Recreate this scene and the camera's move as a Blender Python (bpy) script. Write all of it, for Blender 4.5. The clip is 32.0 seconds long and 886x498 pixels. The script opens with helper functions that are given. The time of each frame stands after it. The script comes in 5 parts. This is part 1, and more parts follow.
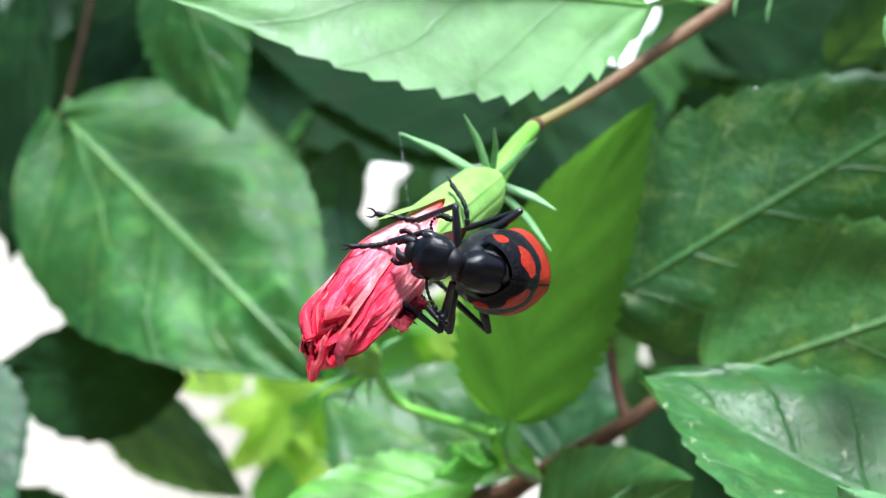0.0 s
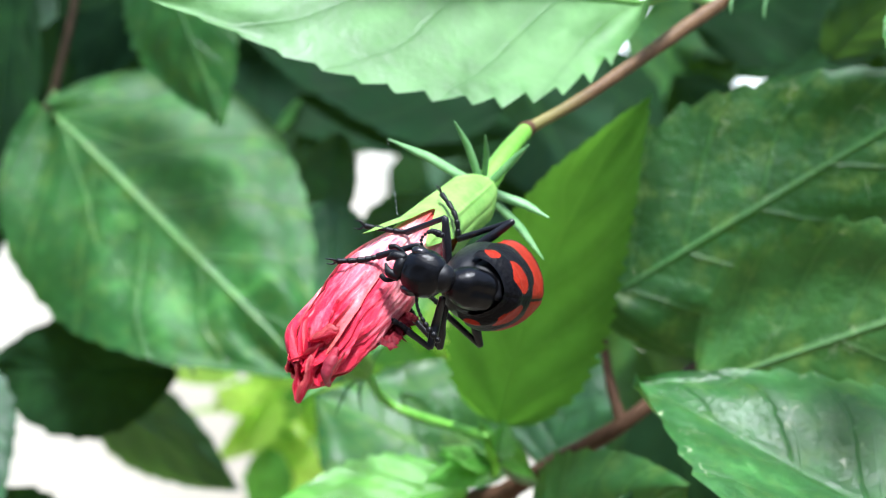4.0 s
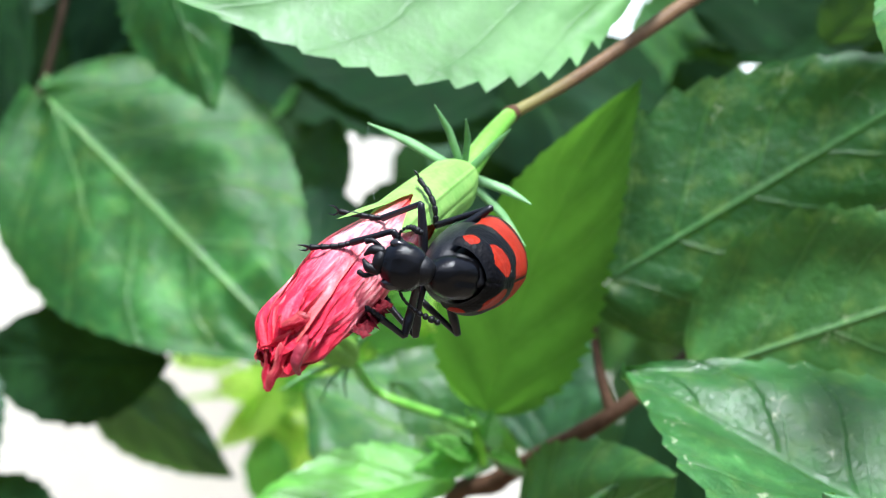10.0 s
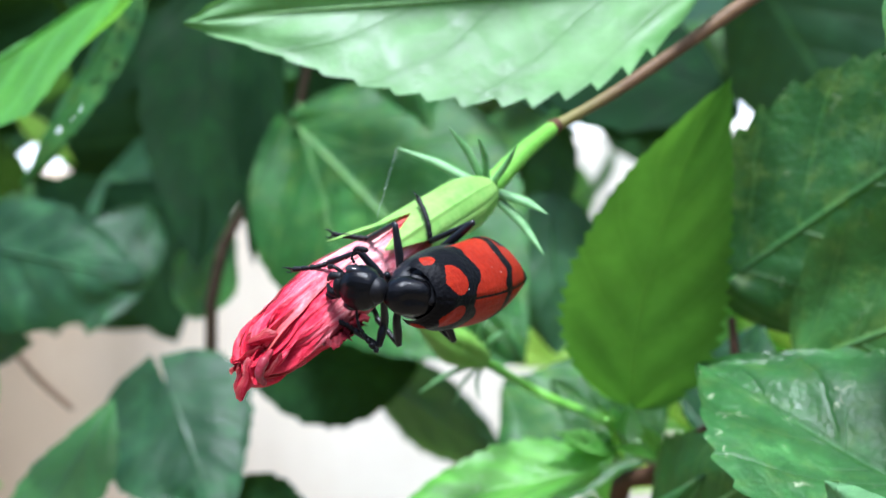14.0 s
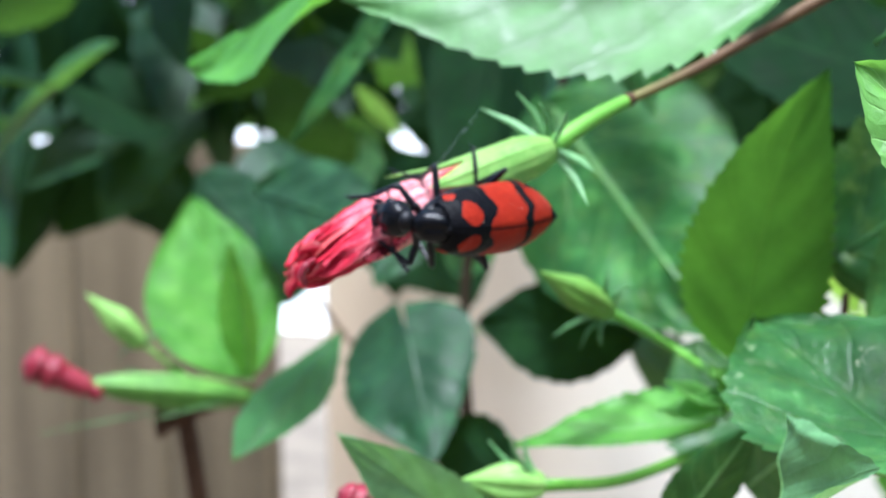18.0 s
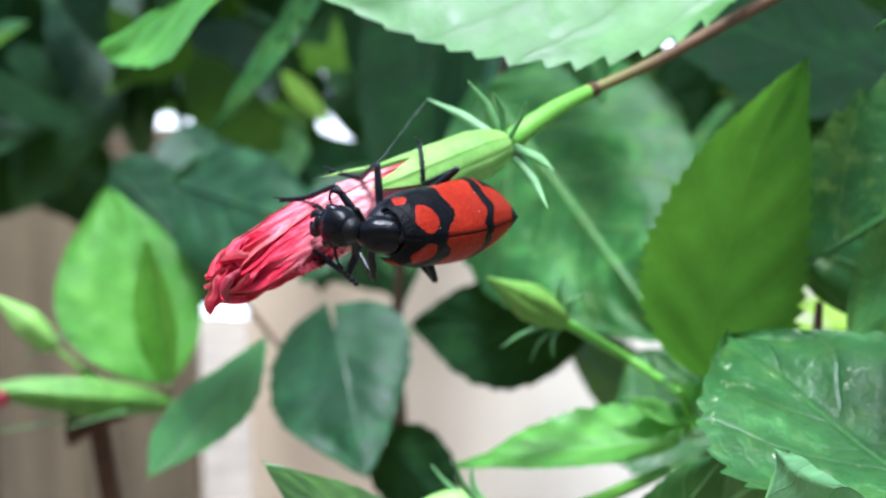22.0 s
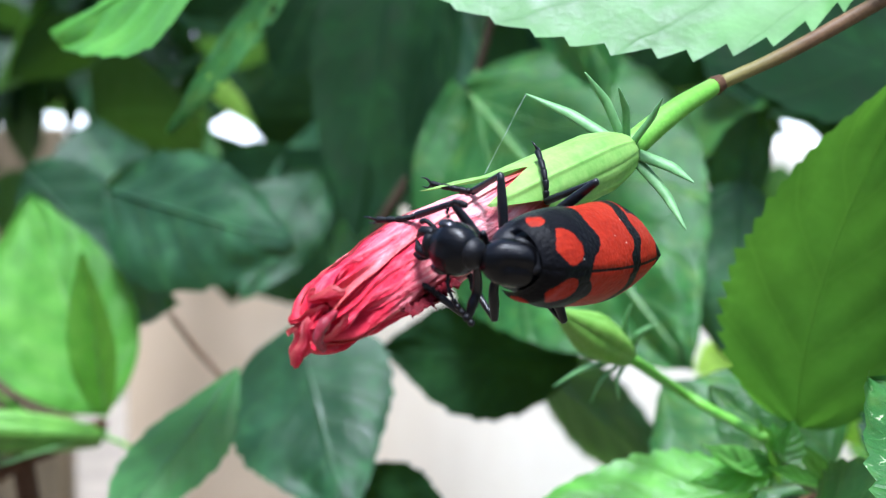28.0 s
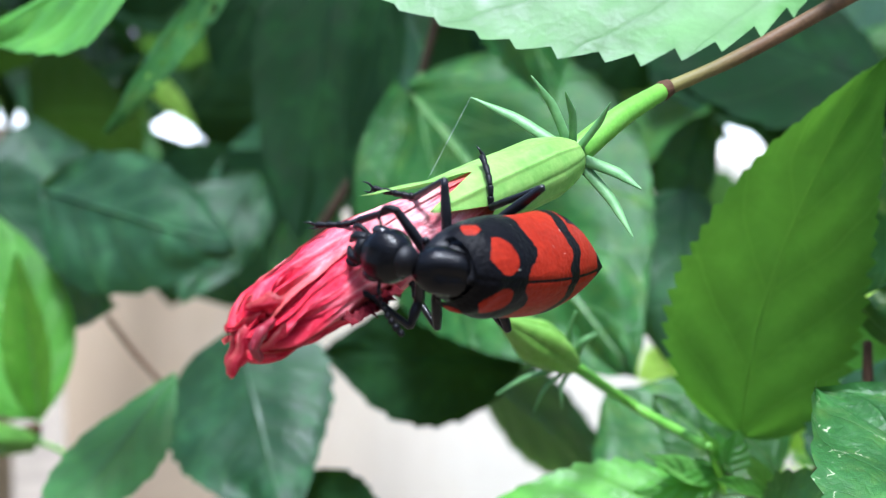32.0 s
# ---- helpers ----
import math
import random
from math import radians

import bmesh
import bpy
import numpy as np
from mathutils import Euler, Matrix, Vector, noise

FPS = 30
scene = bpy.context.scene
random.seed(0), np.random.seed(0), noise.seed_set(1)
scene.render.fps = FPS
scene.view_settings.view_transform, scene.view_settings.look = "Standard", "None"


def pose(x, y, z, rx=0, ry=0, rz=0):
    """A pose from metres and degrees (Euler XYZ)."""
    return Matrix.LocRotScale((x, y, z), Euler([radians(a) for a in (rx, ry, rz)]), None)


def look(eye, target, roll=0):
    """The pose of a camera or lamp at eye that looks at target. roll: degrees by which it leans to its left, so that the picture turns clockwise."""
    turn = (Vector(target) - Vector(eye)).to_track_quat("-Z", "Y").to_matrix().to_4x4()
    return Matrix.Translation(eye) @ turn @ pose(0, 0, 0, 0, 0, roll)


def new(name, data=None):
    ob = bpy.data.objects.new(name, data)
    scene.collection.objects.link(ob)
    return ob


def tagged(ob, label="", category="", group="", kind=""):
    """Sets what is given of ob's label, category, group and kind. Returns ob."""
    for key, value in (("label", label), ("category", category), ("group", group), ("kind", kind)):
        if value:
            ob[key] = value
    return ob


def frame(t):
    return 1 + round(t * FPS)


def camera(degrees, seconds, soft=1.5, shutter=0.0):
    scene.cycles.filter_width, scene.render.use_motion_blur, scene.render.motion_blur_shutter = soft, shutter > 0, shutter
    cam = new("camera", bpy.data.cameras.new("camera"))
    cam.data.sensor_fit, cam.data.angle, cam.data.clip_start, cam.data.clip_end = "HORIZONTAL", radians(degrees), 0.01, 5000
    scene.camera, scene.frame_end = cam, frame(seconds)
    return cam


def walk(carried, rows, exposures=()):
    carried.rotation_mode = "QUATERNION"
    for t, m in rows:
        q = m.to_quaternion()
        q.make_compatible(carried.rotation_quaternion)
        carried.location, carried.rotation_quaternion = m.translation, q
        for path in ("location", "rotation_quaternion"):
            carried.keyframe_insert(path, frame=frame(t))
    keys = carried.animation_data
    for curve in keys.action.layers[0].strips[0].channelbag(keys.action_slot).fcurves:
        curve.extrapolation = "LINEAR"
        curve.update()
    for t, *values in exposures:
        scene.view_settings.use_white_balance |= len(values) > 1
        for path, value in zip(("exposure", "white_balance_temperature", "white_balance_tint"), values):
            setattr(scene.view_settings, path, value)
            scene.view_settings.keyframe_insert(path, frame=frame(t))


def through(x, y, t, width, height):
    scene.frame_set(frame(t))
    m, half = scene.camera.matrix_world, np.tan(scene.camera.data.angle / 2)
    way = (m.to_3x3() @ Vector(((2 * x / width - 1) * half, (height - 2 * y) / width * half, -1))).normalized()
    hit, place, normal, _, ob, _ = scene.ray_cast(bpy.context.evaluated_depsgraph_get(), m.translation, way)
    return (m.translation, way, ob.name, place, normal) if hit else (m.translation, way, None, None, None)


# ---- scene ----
cam = camera(29.10, 32.0, soft=1.15)
cam.data.dof.use_dof = True
cam.data.dof.focus_distance = 0.149
cam.data.dof.aperture_fstop = 42.0
walk(cam, [
    (0, pose(0.00026, -0.19013, 0.99990, 86.322, 0.050, 1.704)),
    (0.5, pose(-0.00113, -0.18835, 1.00119, 86.180, -0.018, 1.612)),
    (1, pose(-0.00035, -0.18348, 1.00060, 86.114, 0.103, 1.488)),
    (1.5, pose(-0.00141, -0.18151, 1.00201, 85.650, 0.133, 1.381)),
    (2, pose(-0.00072, -0.17962, 0.99942, 85.847, -0.007, 1.366)),
    (2.5, pose(-0.00149, -0.18007, 1.00236, 85.436, 0.112, 1.259)),
    (3, pose(-0.00137, -0.18153, 1.00167, 85.544, 0.146, 1.331)),
    (3.5, pose(-0.00019, -0.18399, 1.00240, 85.467, 0.270, 1.444)),
    (5.5, pose(0.00121, -0.18776, 1.00369, 85.474, 0.156, 1.718)),
    (6, pose(0.00060, -0.18839, 1.00356, 85.530, 0.161, 1.621)),
    (6.5, pose(0.00166, -0.18934, 1.00386, 85.496, 0.103, 1.634)),
    (7, pose(0.00122, -0.18832, 1.00402, 85.433, 0.026, 1.709)),
    (7.5, pose(-0.00000, -0.18675, 1.00398, 85.461, 0.100, 1.739)),
    (8, pose(0.00168, -0.18866, 1.00309, 85.433, 0.030, 1.793)),
    (8.5, pose(0.00235, -0.19024, 1.00237, 85.363, -0.002, 1.879)),
    (9, pose(0.00266, -0.18657, 1.00347, 85.230, 0.188, 1.685)),
    (9.5, pose(0.00248, -0.18402, 1.00449, 85.054, 0.221, 1.531)),
    (10, pose(0.00367, -0.18265, 1.00282, 85.035, 0.074, 1.915)),
    (10.5, pose(0.00272, -0.18204, 1.00250, 84.927, 0.028, 1.805)),
    (11, pose(0.00212, -0.18235, 1.00278, 84.793, 0.177, 1.810)),
    (11.5, pose(0.00351, -0.18343, 1.00191, 84.695, 0.265, 1.895)),
    (12, pose(0.01097, -0.18326, 1.00098, 84.687, 1.073, 2.873)),
    (12.5, pose(0.02302, -0.18380, 1.00379, 85.001, 2.624, 6.546)),
    (13, pose(0.03606, -0.18087, 1.00432, 85.037, 3.867, 10.971)),
    (13.5, pose(0.04330, -0.18875, 1.00291, 85.066, 4.008, 14.809)),
    (14, pose(0.05016, -0.18773, 1.00431, 85.340, 4.515, 17.094)),
    (14.5, pose(0.05556, -0.18562, 1.00605, 84.928, 5.288, 19.476)),
    (15, pose(0.06954, -0.18533, 1.00489, 84.711, 5.757, 22.344)),
    (15.5, pose(0.07914, -0.18531, 1.00598, 84.704, 5.922, 25.831)),
    (17.5, pose(0.09690, -0.18902, 0.99763, 85.733, 2.559, 31.927)),
    (18, pose(0.10369, -0.19946, 0.99679, 86.314, 1.231, 32.362)),
    (18.5, pose(0.10670, -0.20486, 0.99567, 86.545, 0.780, 32.990)),
    (19, pose(0.10183, -0.20199, 0.99894, 87.007, 1.525, 32.507)),
    (19.5, pose(0.09857, -0.19746, 1.00389, 87.140, 1.963, 30.621)),
    (20, pose(0.09940, -0.20084, 1.00144, 86.846, 1.318, 29.774)),
    (20.5, pose(0.09730, -0.20060, 1.00047, 86.751, 1.047, 29.922)),
    (21, pose(0.09608, -0.19269, 1.00058, 86.335, 1.202, 29.928)),
    (21.5, pose(0.09098, -0.18387, 0.99587, 86.152, 0.981, 29.938)),
    (22, pose(0.08909, -0.18037, 0.99788, 85.756, 0.857, 29.773)),
    (22.5, pose(0.07826, -0.17313, 0.99887, 85.684, 0.849, 28.867)),
    (23, pose(0.06960, -0.16504, 0.99893, 85.474, 0.945, 27.917)),
    (23.5, pose(0.06474, -0.16099, 0.99761, 85.378, 0.590, 27.157)),
    (24, pose(0.06115, -0.15940, 0.99695, 85.724, 0.352, 26.507)),
    (24.5, pose(0.06303, -0.16401, 0.99815, 85.859, 0.504, 26.595)),
    (25, pose(0.06059, -0.16320, 0.99916, 85.740, 0.596, 26.769)),
    (25.5, pose(0.06141, -0.16428, 0.99785, 85.713, 0.492, 27.064)),
    (27.5, pose(0.05199, -0.15955, 0.99829, 85.717, 0.630, 25.427)),
    (28, pose(0.05031, -0.15961, 0.99810, 85.736, 0.564, 24.787)),
    (28.5, pose(0.05166, -0.15941, 0.99826, 85.798, 0.548, 24.474)),
    (29, pose(0.05032, -0.15820, 0.99796, 85.712, 0.421, 24.352)),
    (29.5, pose(0.05006, -0.15684, 0.99828, 85.634, 0.361, 24.003)),
    (30, pose(0.04918, -0.15527, 0.99751, 85.511, 0.179, 23.873)),
    (30.5, pose(0.04862, -0.15527, 0.99856, 85.483, 0.071, 23.687)),
    (31, pose(0.04787, -0.15570, 0.99892, 85.612, -0.029, 23.288)),
    (31.5, pose(0.04821, -0.15429, 0.99935, 85.748, 0.038, 22.839)),
    (32, pose(0.04883, -0.15623, 0.99818, 85.806, 0.009, 22.895)),
], exposures=[(0.0, 1.62, 5600, 9), (12.0, 1.56, 5600, 9), (14.0, 1.42, 5350, 10), (32.0, 1.42, 5300, 11)])

# ---- light: bright overcast sky with a broad soft sun ----
world = bpy.data.worlds.new("sky")
scene.world = world
world.use_nodes = True
wn, wl = world.node_tree.nodes, world.node_tree.links
wn.clear()
sky = wn.new("ShaderNodeTexSky")
sky.sky_type = "NISHITA"
sky.sun_disc = False
sky.sun_elevation, sky.sun_rotation = radians(72), radians(150)
sky.air_density, sky.dust_density = 1.0, 4.0
wbg, wout = wn.new("ShaderNodeBackground"), wn.new("ShaderNodeOutputWorld")
wbg.inputs["Strength"].default_value = 0.105
wl.new(sky.outputs[0], wbg.inputs["Color"])
wl.new(wbg.outputs[0], wout.inputs["Surface"])
sun_data = bpy.data.lights.new("sun", "SUN")
sun_data.energy, sun_data.angle, sun_data.color = 3.6, radians(15), (1.0, 0.96, 0.9)
sun = new("sun", sun_data)
sun.matrix_world = look((0.25, -0.42, 2.5), (0, 0, 1))


# ---- materials ----
def material(name, rough=0.5, base=(0.5, 0.5, 0.5), metal=0.0, spec=0.5):
    m = bpy.data.materials.new(name)
    m.use_nodes = True
    b = m.node_tree.nodes["Principled BSDF"]
    b.inputs["Base Color"].default_value = (*base, 1)
    b.inputs["Roughness"].default_value = rough
    b.inputs["Metallic"].default_value = metal
    b.inputs["Specular IOR Level"].default_value = spec
    return m, m.node_tree.nodes, m.node_tree.links, b


def math_node(n, l, op, a, b=None, c=None):
    x = n.new("ShaderNodeMath")
    x.operation = op
    for i, v in enumerate((a, b, c)):
        if v is None:
            continue
        if isinstance(v, (int, float)):
            x.inputs[i].default_value = v
        else:
            l.new(v, x.inputs[i])
    return x.outputs[0]


def noise_node(n, l, scale, detail=4.0, rough=0.6, vector=None, distort=0.0):
    x = n.new("ShaderNodeTexNoise")
    x.inputs["Scale"].default_value = scale
    x.inputs["Detail"].default_value = detail
    x.inputs["Roughness"].default_value = rough
    x.inputs["Distortion"].default_value = distort
    if vector is not None:
        l.new(vector, x.inputs["Vector"])
    return x.outputs["Fac"]


def ramp_node(n, l, fac, stops):
    x = n.new("ShaderNodeValToRGB")
    e = x.color_ramp.elements
    while len(e) < len(stops):
        e.new(0.5)
    for k, (p, c) in zip(e, stops):
        k.position, k.color = p, (*c, 1)
    l.new(fac, x.inputs[0])
    return x.outputs[0]


def mix_node(n, l, fac, a, b, blend="MIX"):
    x = n.new("ShaderNodeMix")
    x.data_type, x.blend_type = "RGBA", blend
    for i, v in ((0, fac), (6, a), (7, b)):
        if isinstance(v, (int, float)):
            x.inputs[i].default_value = v
        elif isinstance(v, tuple):
            x.inputs[i].default_value = (*v, 1)
        else:
            l.new(v, x.inputs[i])
    return x.outputs[2]


def bump_node(n, l, height, strength, distance, normal=None):
    x = n.new("ShaderNodeBump")
    x.inputs["Strength"].default_value, x.inputs["Distance"].default_value = strength, distance
    l.new(height, x.inputs["Height"])
    if normal is not None:
        l.new(normal, x.inputs["Normal"])
    return x.outputs[0]


def leaf_material(name, dark, light, vein, rough=0.38, through=0.35, spots=0.0, scars=0.0, glow=(0.25, 0.55, 0.03), spec=0.5, relief=0.45):
    """A leaf blade: side veins by the blade's own coordinates, mottling, a fine net of veinlets and a waxy gloss."""
    m, n, l, b = material(name, rough, light, spec=spec)
    dark, light = [(c[0] + c[1] * 0.02, c[1], c[2] + c[1] * 0.05) for c in (dark, light)]
    uv = n.new("ShaderNodeUVMap")
    uv.uv_map = "blade"
    sep = n.new("ShaderNodeSeparateXYZ")
    l.new(uv.outputs[0], sep.inputs[0])
    tc = n.new("ShaderNodeTexCoord").outputs["Object"]
    info = n.new("ShaderNodeObjectInfo").outputs["Random"]
    across = math_node(n, l, "ABSOLUTE", math_node(n, l, "SUBTRACT", sep.outputs["Y"], 0.5))
    wob = math_node(n, l, "MULTIPLY", noise_node(n, l, 6.0, 2.0, vector=uv.outputs[0]), 0.05)
    run = math_node(n, l, "SUBTRACT", math_node(n, l, "ADD", sep.outputs["X"], wob), math_node(n, l, "MULTIPLY", across, 0.62))
    saw = math_node(n, l, "PINGPONG", math_node(n, l, "MULTIPLY", run, 5.0), 0.5)
    side = math_node(n, l, "SUBTRACT", 1.0, math_node(n, l, "MINIMUM", math_node(n, l, "MULTIPLY", saw, 20.0), 1.0))
    mid = math_node(n, l, "SUBTRACT", 1.0, math_node(n, l, "MINIMUM", math_node(n, l, "MULTIPLY", across, 45.0), 1.0))
    veins = math_node(n, l, "MAXIMUM", math_node(n, l, "MULTIPLY", side, 0.40), mid)
    big = noise_node(n, l, 55.0, 5.0, vector=tc)
    fine = noise_node(n, l, 420.0, 3.0, vector=tc)
    patch = noise_node(n, l, 130.0, 6.0, 0.7, tc, 0.6)
    fac = math_node(n, l, "ADD", math_node(n, l, "MULTIPLY", big, 1.0), math_node(n, l, "MULTIPLY", fine, 0.35))
    fac = math_node(n, l, "ADD", fac, math_node(n, l, "MULTIPLY", math_node(n, l, "SUBTRACT", patch, 0.5), 1.5))
    fac = math_node(n, l, "ADD", math_node(n, l, "SUBTRACT", fac, 0.40), math_node(n, l, "MULTIPLY", info, 0.25))
    col = ramp_node(n, l, fac, [(0.12, tuple(c * 0.7 for c in dark)), (0.45, dark), (0.80, light)])
    tone = math_node(n, l, "ADD", 0.86, math_node(n, l, "MULTIPLY", saw, 0.5))
    tones = n.new("ShaderNodeCombineColor")
    for i in range(3):
        l.new(tone, tones.inputs[i])
    col = mix_node(n, l, 1.0, col, tones.outputs[0], "MULTIPLY")
    col = mix_node(n, l, math_node(n, l, "MULTIPLY", veins, 0.75), col, vein)
    if spots > 0:
        pale = ramp_node(n, l, noise_node(n, l, 240.0, 6.0, 0.75, tc), [(0.5, (0, 0, 0)), (0.72, (1, 1, 1))])
        col = mix_node(n, l, math_node(n, l, "MULTIPLY", pale, spots), col, (0.33, 0.42, 0.06))
    if spots > 0:
        dv = n.new("ShaderNodeTexVoronoi")
        dv.inputs["Scale"].default_value = 800.0
        l.new(tc, dv.inputs["Vector"])
        dot = math_node(n, l, "LESS_THAN", dv.outputs["Distance"], 0.09)
        here = ramp_node(n, l, noise_node(n, l, 70.0, 3.0, 0.6, tc), [(0.46, (0, 0, 0)), (0.62, (1, 1, 1))])
        col = mix_node(n, l, math_node(n, l, "MULTIPLY", math_node(n, l, "MULTIPLY", dot, here), 0.45), col, (0.34, 0.44, 0.24))
    if scars > 0:
        vor = n.new("ShaderNodeTexVoronoi")
        vor.feature = "DISTANCE_TO_EDGE"
        vor.inputs["Scale"].default_value = 210.0
        jit = n.new("ShaderNodeTexNoise")
        jit.inputs["Scale"].default_value, jit.inputs["Detail"].default_value = 520.0, 2.0
        l.new(tc, jit.inputs["Vector"])
        l.new(mix_node(n, l, 0.0045, tc, jit.outputs["Color"], "ADD"), vor.inputs["Vector"])
        line = math_node(n, l, "LESS_THAN", vor.outputs["Distance"], 0.011)
        where = ramp_node(n, l, noise_node(n, l, 210.0, 2.0, 0.5, tc), [(0.60, (0, 0, 0)), (0.63, (1, 1, 1))])
        col = mix_node(n, l, math_node(n, l, "MULTIPLY", math_node(n, l, "MULTIPLY", line, where), scars), col, (0.62, 0.62, 0.42))
    l.new(col, b.inputs["Base Color"])
    rr = ramp_node(n, l, patch, [(0.30, (rough * 0.75,) * 3), (0.70, (min(1, rough * 1.45),) * 3)])
    l.new(rr, b.inputs["Roughness"])
    net = n.new("ShaderNodeTexVoronoi")
    net.feature = "DISTANCE_TO_EDGE"
    net.inputs["Scale"].default_value = 620.0
    l.new(tc, net.inputs["Vector"])
    nb = math_node(n, l, "MINIMUM", math_node(n, l, "MULTIPLY", net.outputs["Distance"], 5.0), 1.0)
    h = math_node(n, l, "ADD", math_node(n, l, "MULTIPLY", nb, 0.10), math_node(n, l, "MULTIPLY", veins, -0.9))
    h = math_node(n, l, "ADD", h, math_node(n, l, "MULTIPLY", noise_node(n, l, 150.0, 3.0, vector=tc), 1.1))
    h = math_node(n, l, "ADD", h, math_node(n, l, "MULTIPLY", noise_node(n, l, 650.0, 4.0, 0.7, tc), 0.55))
    h = math_node(n, l, "ADD", h, math_node(n, l, "MULTIPLY", saw, 1.3))
    l.new(bump_node(n, l, h, relief, 0.0008), b.inputs["Normal"])
    tr = n.new("ShaderNodeBsdfTranslucent")
    l.new(mix_node(n, l, 0.5, col, glow), tr.inputs["Color"])
    ms = n.new("ShaderNodeMixShader")
    ms.inputs[0].default_value = through
    l.new(b.outputs[0], ms.inputs[1])
    l.new(tr.outputs[0], ms.inputs[2])
    l.new(ms.outputs[0], n["Material Output"].inputs["Surface"])
    return m


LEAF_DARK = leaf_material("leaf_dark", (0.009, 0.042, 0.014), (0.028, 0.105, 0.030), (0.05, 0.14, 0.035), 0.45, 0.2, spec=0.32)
# near-black copy of the leaf: the shrub's inner shade is put into its colour
LEAF_SHADE_TONE = leaf_material("leaf_deep_shade", (0.005, 0.019, 0.006), (0.013, 0.044, 0.011), (0.025, 0.07, 0.02), 0.70, 0.10, spec=0.05)
LEAF_MID = leaf_material("leaf_mid", (0.020, 0.085, 0.012), (0.042, 0.155, 0.022), (0.11, 0.25, 0.05), 0.40, 0.28, spots=0.18, scars=0.0, spec=0.35)
LEAF_SCAR = leaf_material("leaf_scarred", (0.022, 0.090, 0.013), (0.048, 0.170, 0.026), (0.030, 0.11, 0.02), 0.38, 0.15, spots=0.10, scars=0.6, spec=0.30, relief=0.5)
LEAF_MOTTLED = leaf_material("leaf_mottled", (0.028, 0.100, 0.014), (0.050, 0.165, 0.025), (0.08, 0.20, 0.035), 0.42, 0.22, spots=0.22, scars=0.2, spec=0.35)
LEAF_BRIGHT = leaf_material("leaf_bright", (0.095, 0.32, 0.020), (0.170, 0.46, 0.040), (0.20, 0.45, 0.08), 0.38, 0.45)
LEAF_PALE = leaf_material("leaf_pale_gloss", (0.080, 0.205, 0.046), (0.125, 0.275, 0.078), (0.055, 0.15, 0.04), 0.50, 0.30, spec=0.5, relief=0.2)
LEAF_SPECK = leaf_material("leaf_specked", (0.013, 0.066, 0.009), (0.036, 0.140, 0.018), (0.06, 0.17, 0.03), 0.40, 0.20, spots=0.22, scars=0.35, spec=0.30, relief=0.6)
LEAF_SHEEN = leaf_material("leaf_glossy", (0.020, 0.090, 0.014), (0.060, 0.215, 0.032), (0.12, 0.29, 0.06), 0.36, 0.24, spots=0.16, spec=0.22, relief=0.7)
# back light is put into this leaf's brighter yellow-green and its glow tint
LEAF_GLOW = leaf_material("leaf_backlight_tint", (0.062, 0.18, 0.010), (0.098, 0.26, 0.016), (0.12, 0.29, 0.03), 0.50, 0.55, glow=(0.19, 0.45, 0.02), spec=0.3)
LEAF_YOUNG = leaf_material("leaf_young", (0.17, 0.43, 0.06), (0.27, 0.56, 0.12), (0.36, 0.62, 0.2), 0.42, 0.4)
LEAF_TENDER = leaf_material("leaf_tender", (0.15, 0.38, 0.02), (0.24, 0.50, 0.04), (0.28, 0.50, 0.08), 0.45, 0.5)
LEAF_FRESH = leaf_material("leaf_fresh", (0.050, 0.17, 0.035), (0.090, 0.26, 0.060), (0.10, 0.26, 0.07), 0.45, 0.3, spec=0.3)
LEAF_FROST = leaf_material("leaf_frosted", (0.13, 0.30, 0.10), (0.20, 0.40, 0.16), (0.14, 0.30, 0.12), 0.45, 0.3, spec=0.6)


def plain_material(name, dark, light, rough, scale=300.0, relief=0.4, depth=0.0003, spec=0.5, through=0.0):
    m, n, l, b = material(name, rough, light, spec=spec)
    tc = n.new("ShaderNodeTexCoord").outputs["Object"]
    a, c = noise_node(n, l, scale, 5.0, 0.65, tc), noise_node(n, l, scale * 6, 3.0, 0.6, tc)
    fac = math_node(n, l, "ADD", math_node(n, l, "MULTIPLY", a, 0.75), math_node(n, l, "MULTIPLY", c, 0.3))
    col = ramp_node(n, l, fac, [(0.35, dark), (0.68, light)])
    l.new(col, b.inputs["Base Color"])
    l.new(bump_node(n, l, fac, relief, depth), b.inputs["Normal"])
    if through > 0:
        tr = n.new("ShaderNodeBsdfTranslucent")
        l.new(col, tr.inputs["Color"])
        ms = n.new("ShaderNodeMixShader")
        ms.inputs[0].default_value = through
        l.new(b.outputs[0], ms.inputs[1])
        l.new(tr.outputs[0], ms.inputs[2])
        l.new(ms.outputs[0], n["Material Output"].inputs["Surface"])
    return m


STEM_GREEN = plain_material("green_stem", (0.10, 0.30, 0.02), (0.19, 0.44, 0.05), 0.45, 400.0, through=0.15)
STEM_DARK = plain_material("dark_old_stem", (0.018, 0.012, 0.007), (0.050, 0.034, 0.020), 0.8, 400.0, 0.8, spec=0.1)
STEM_BROWN = plain_material("brown_bark", (0.040, 0.020, 0.010), (0.095, 0.050, 0.026), 0.75, 500.0, 0.8, spec=0.15)
CALYX = plain_material("pale_green_calyx", (0.15, 0.34, 0.05), (0.29, 0.49, 0.11), 0.45, 260.0, 0.3, through=0.25)
BRACT = plain_material("green_bract", (0.10, 0.26, 0.075), (0.18, 0.37, 0.13), 0.5, 500.0, 0.3, through=0.2)
PETAL = plain_material("wilted_petal", (0.16, 0.003, 0.012), (0.36, 0.03, 0.05), 0.42, 420.0, 0.7, 0.0006, through=0.2)
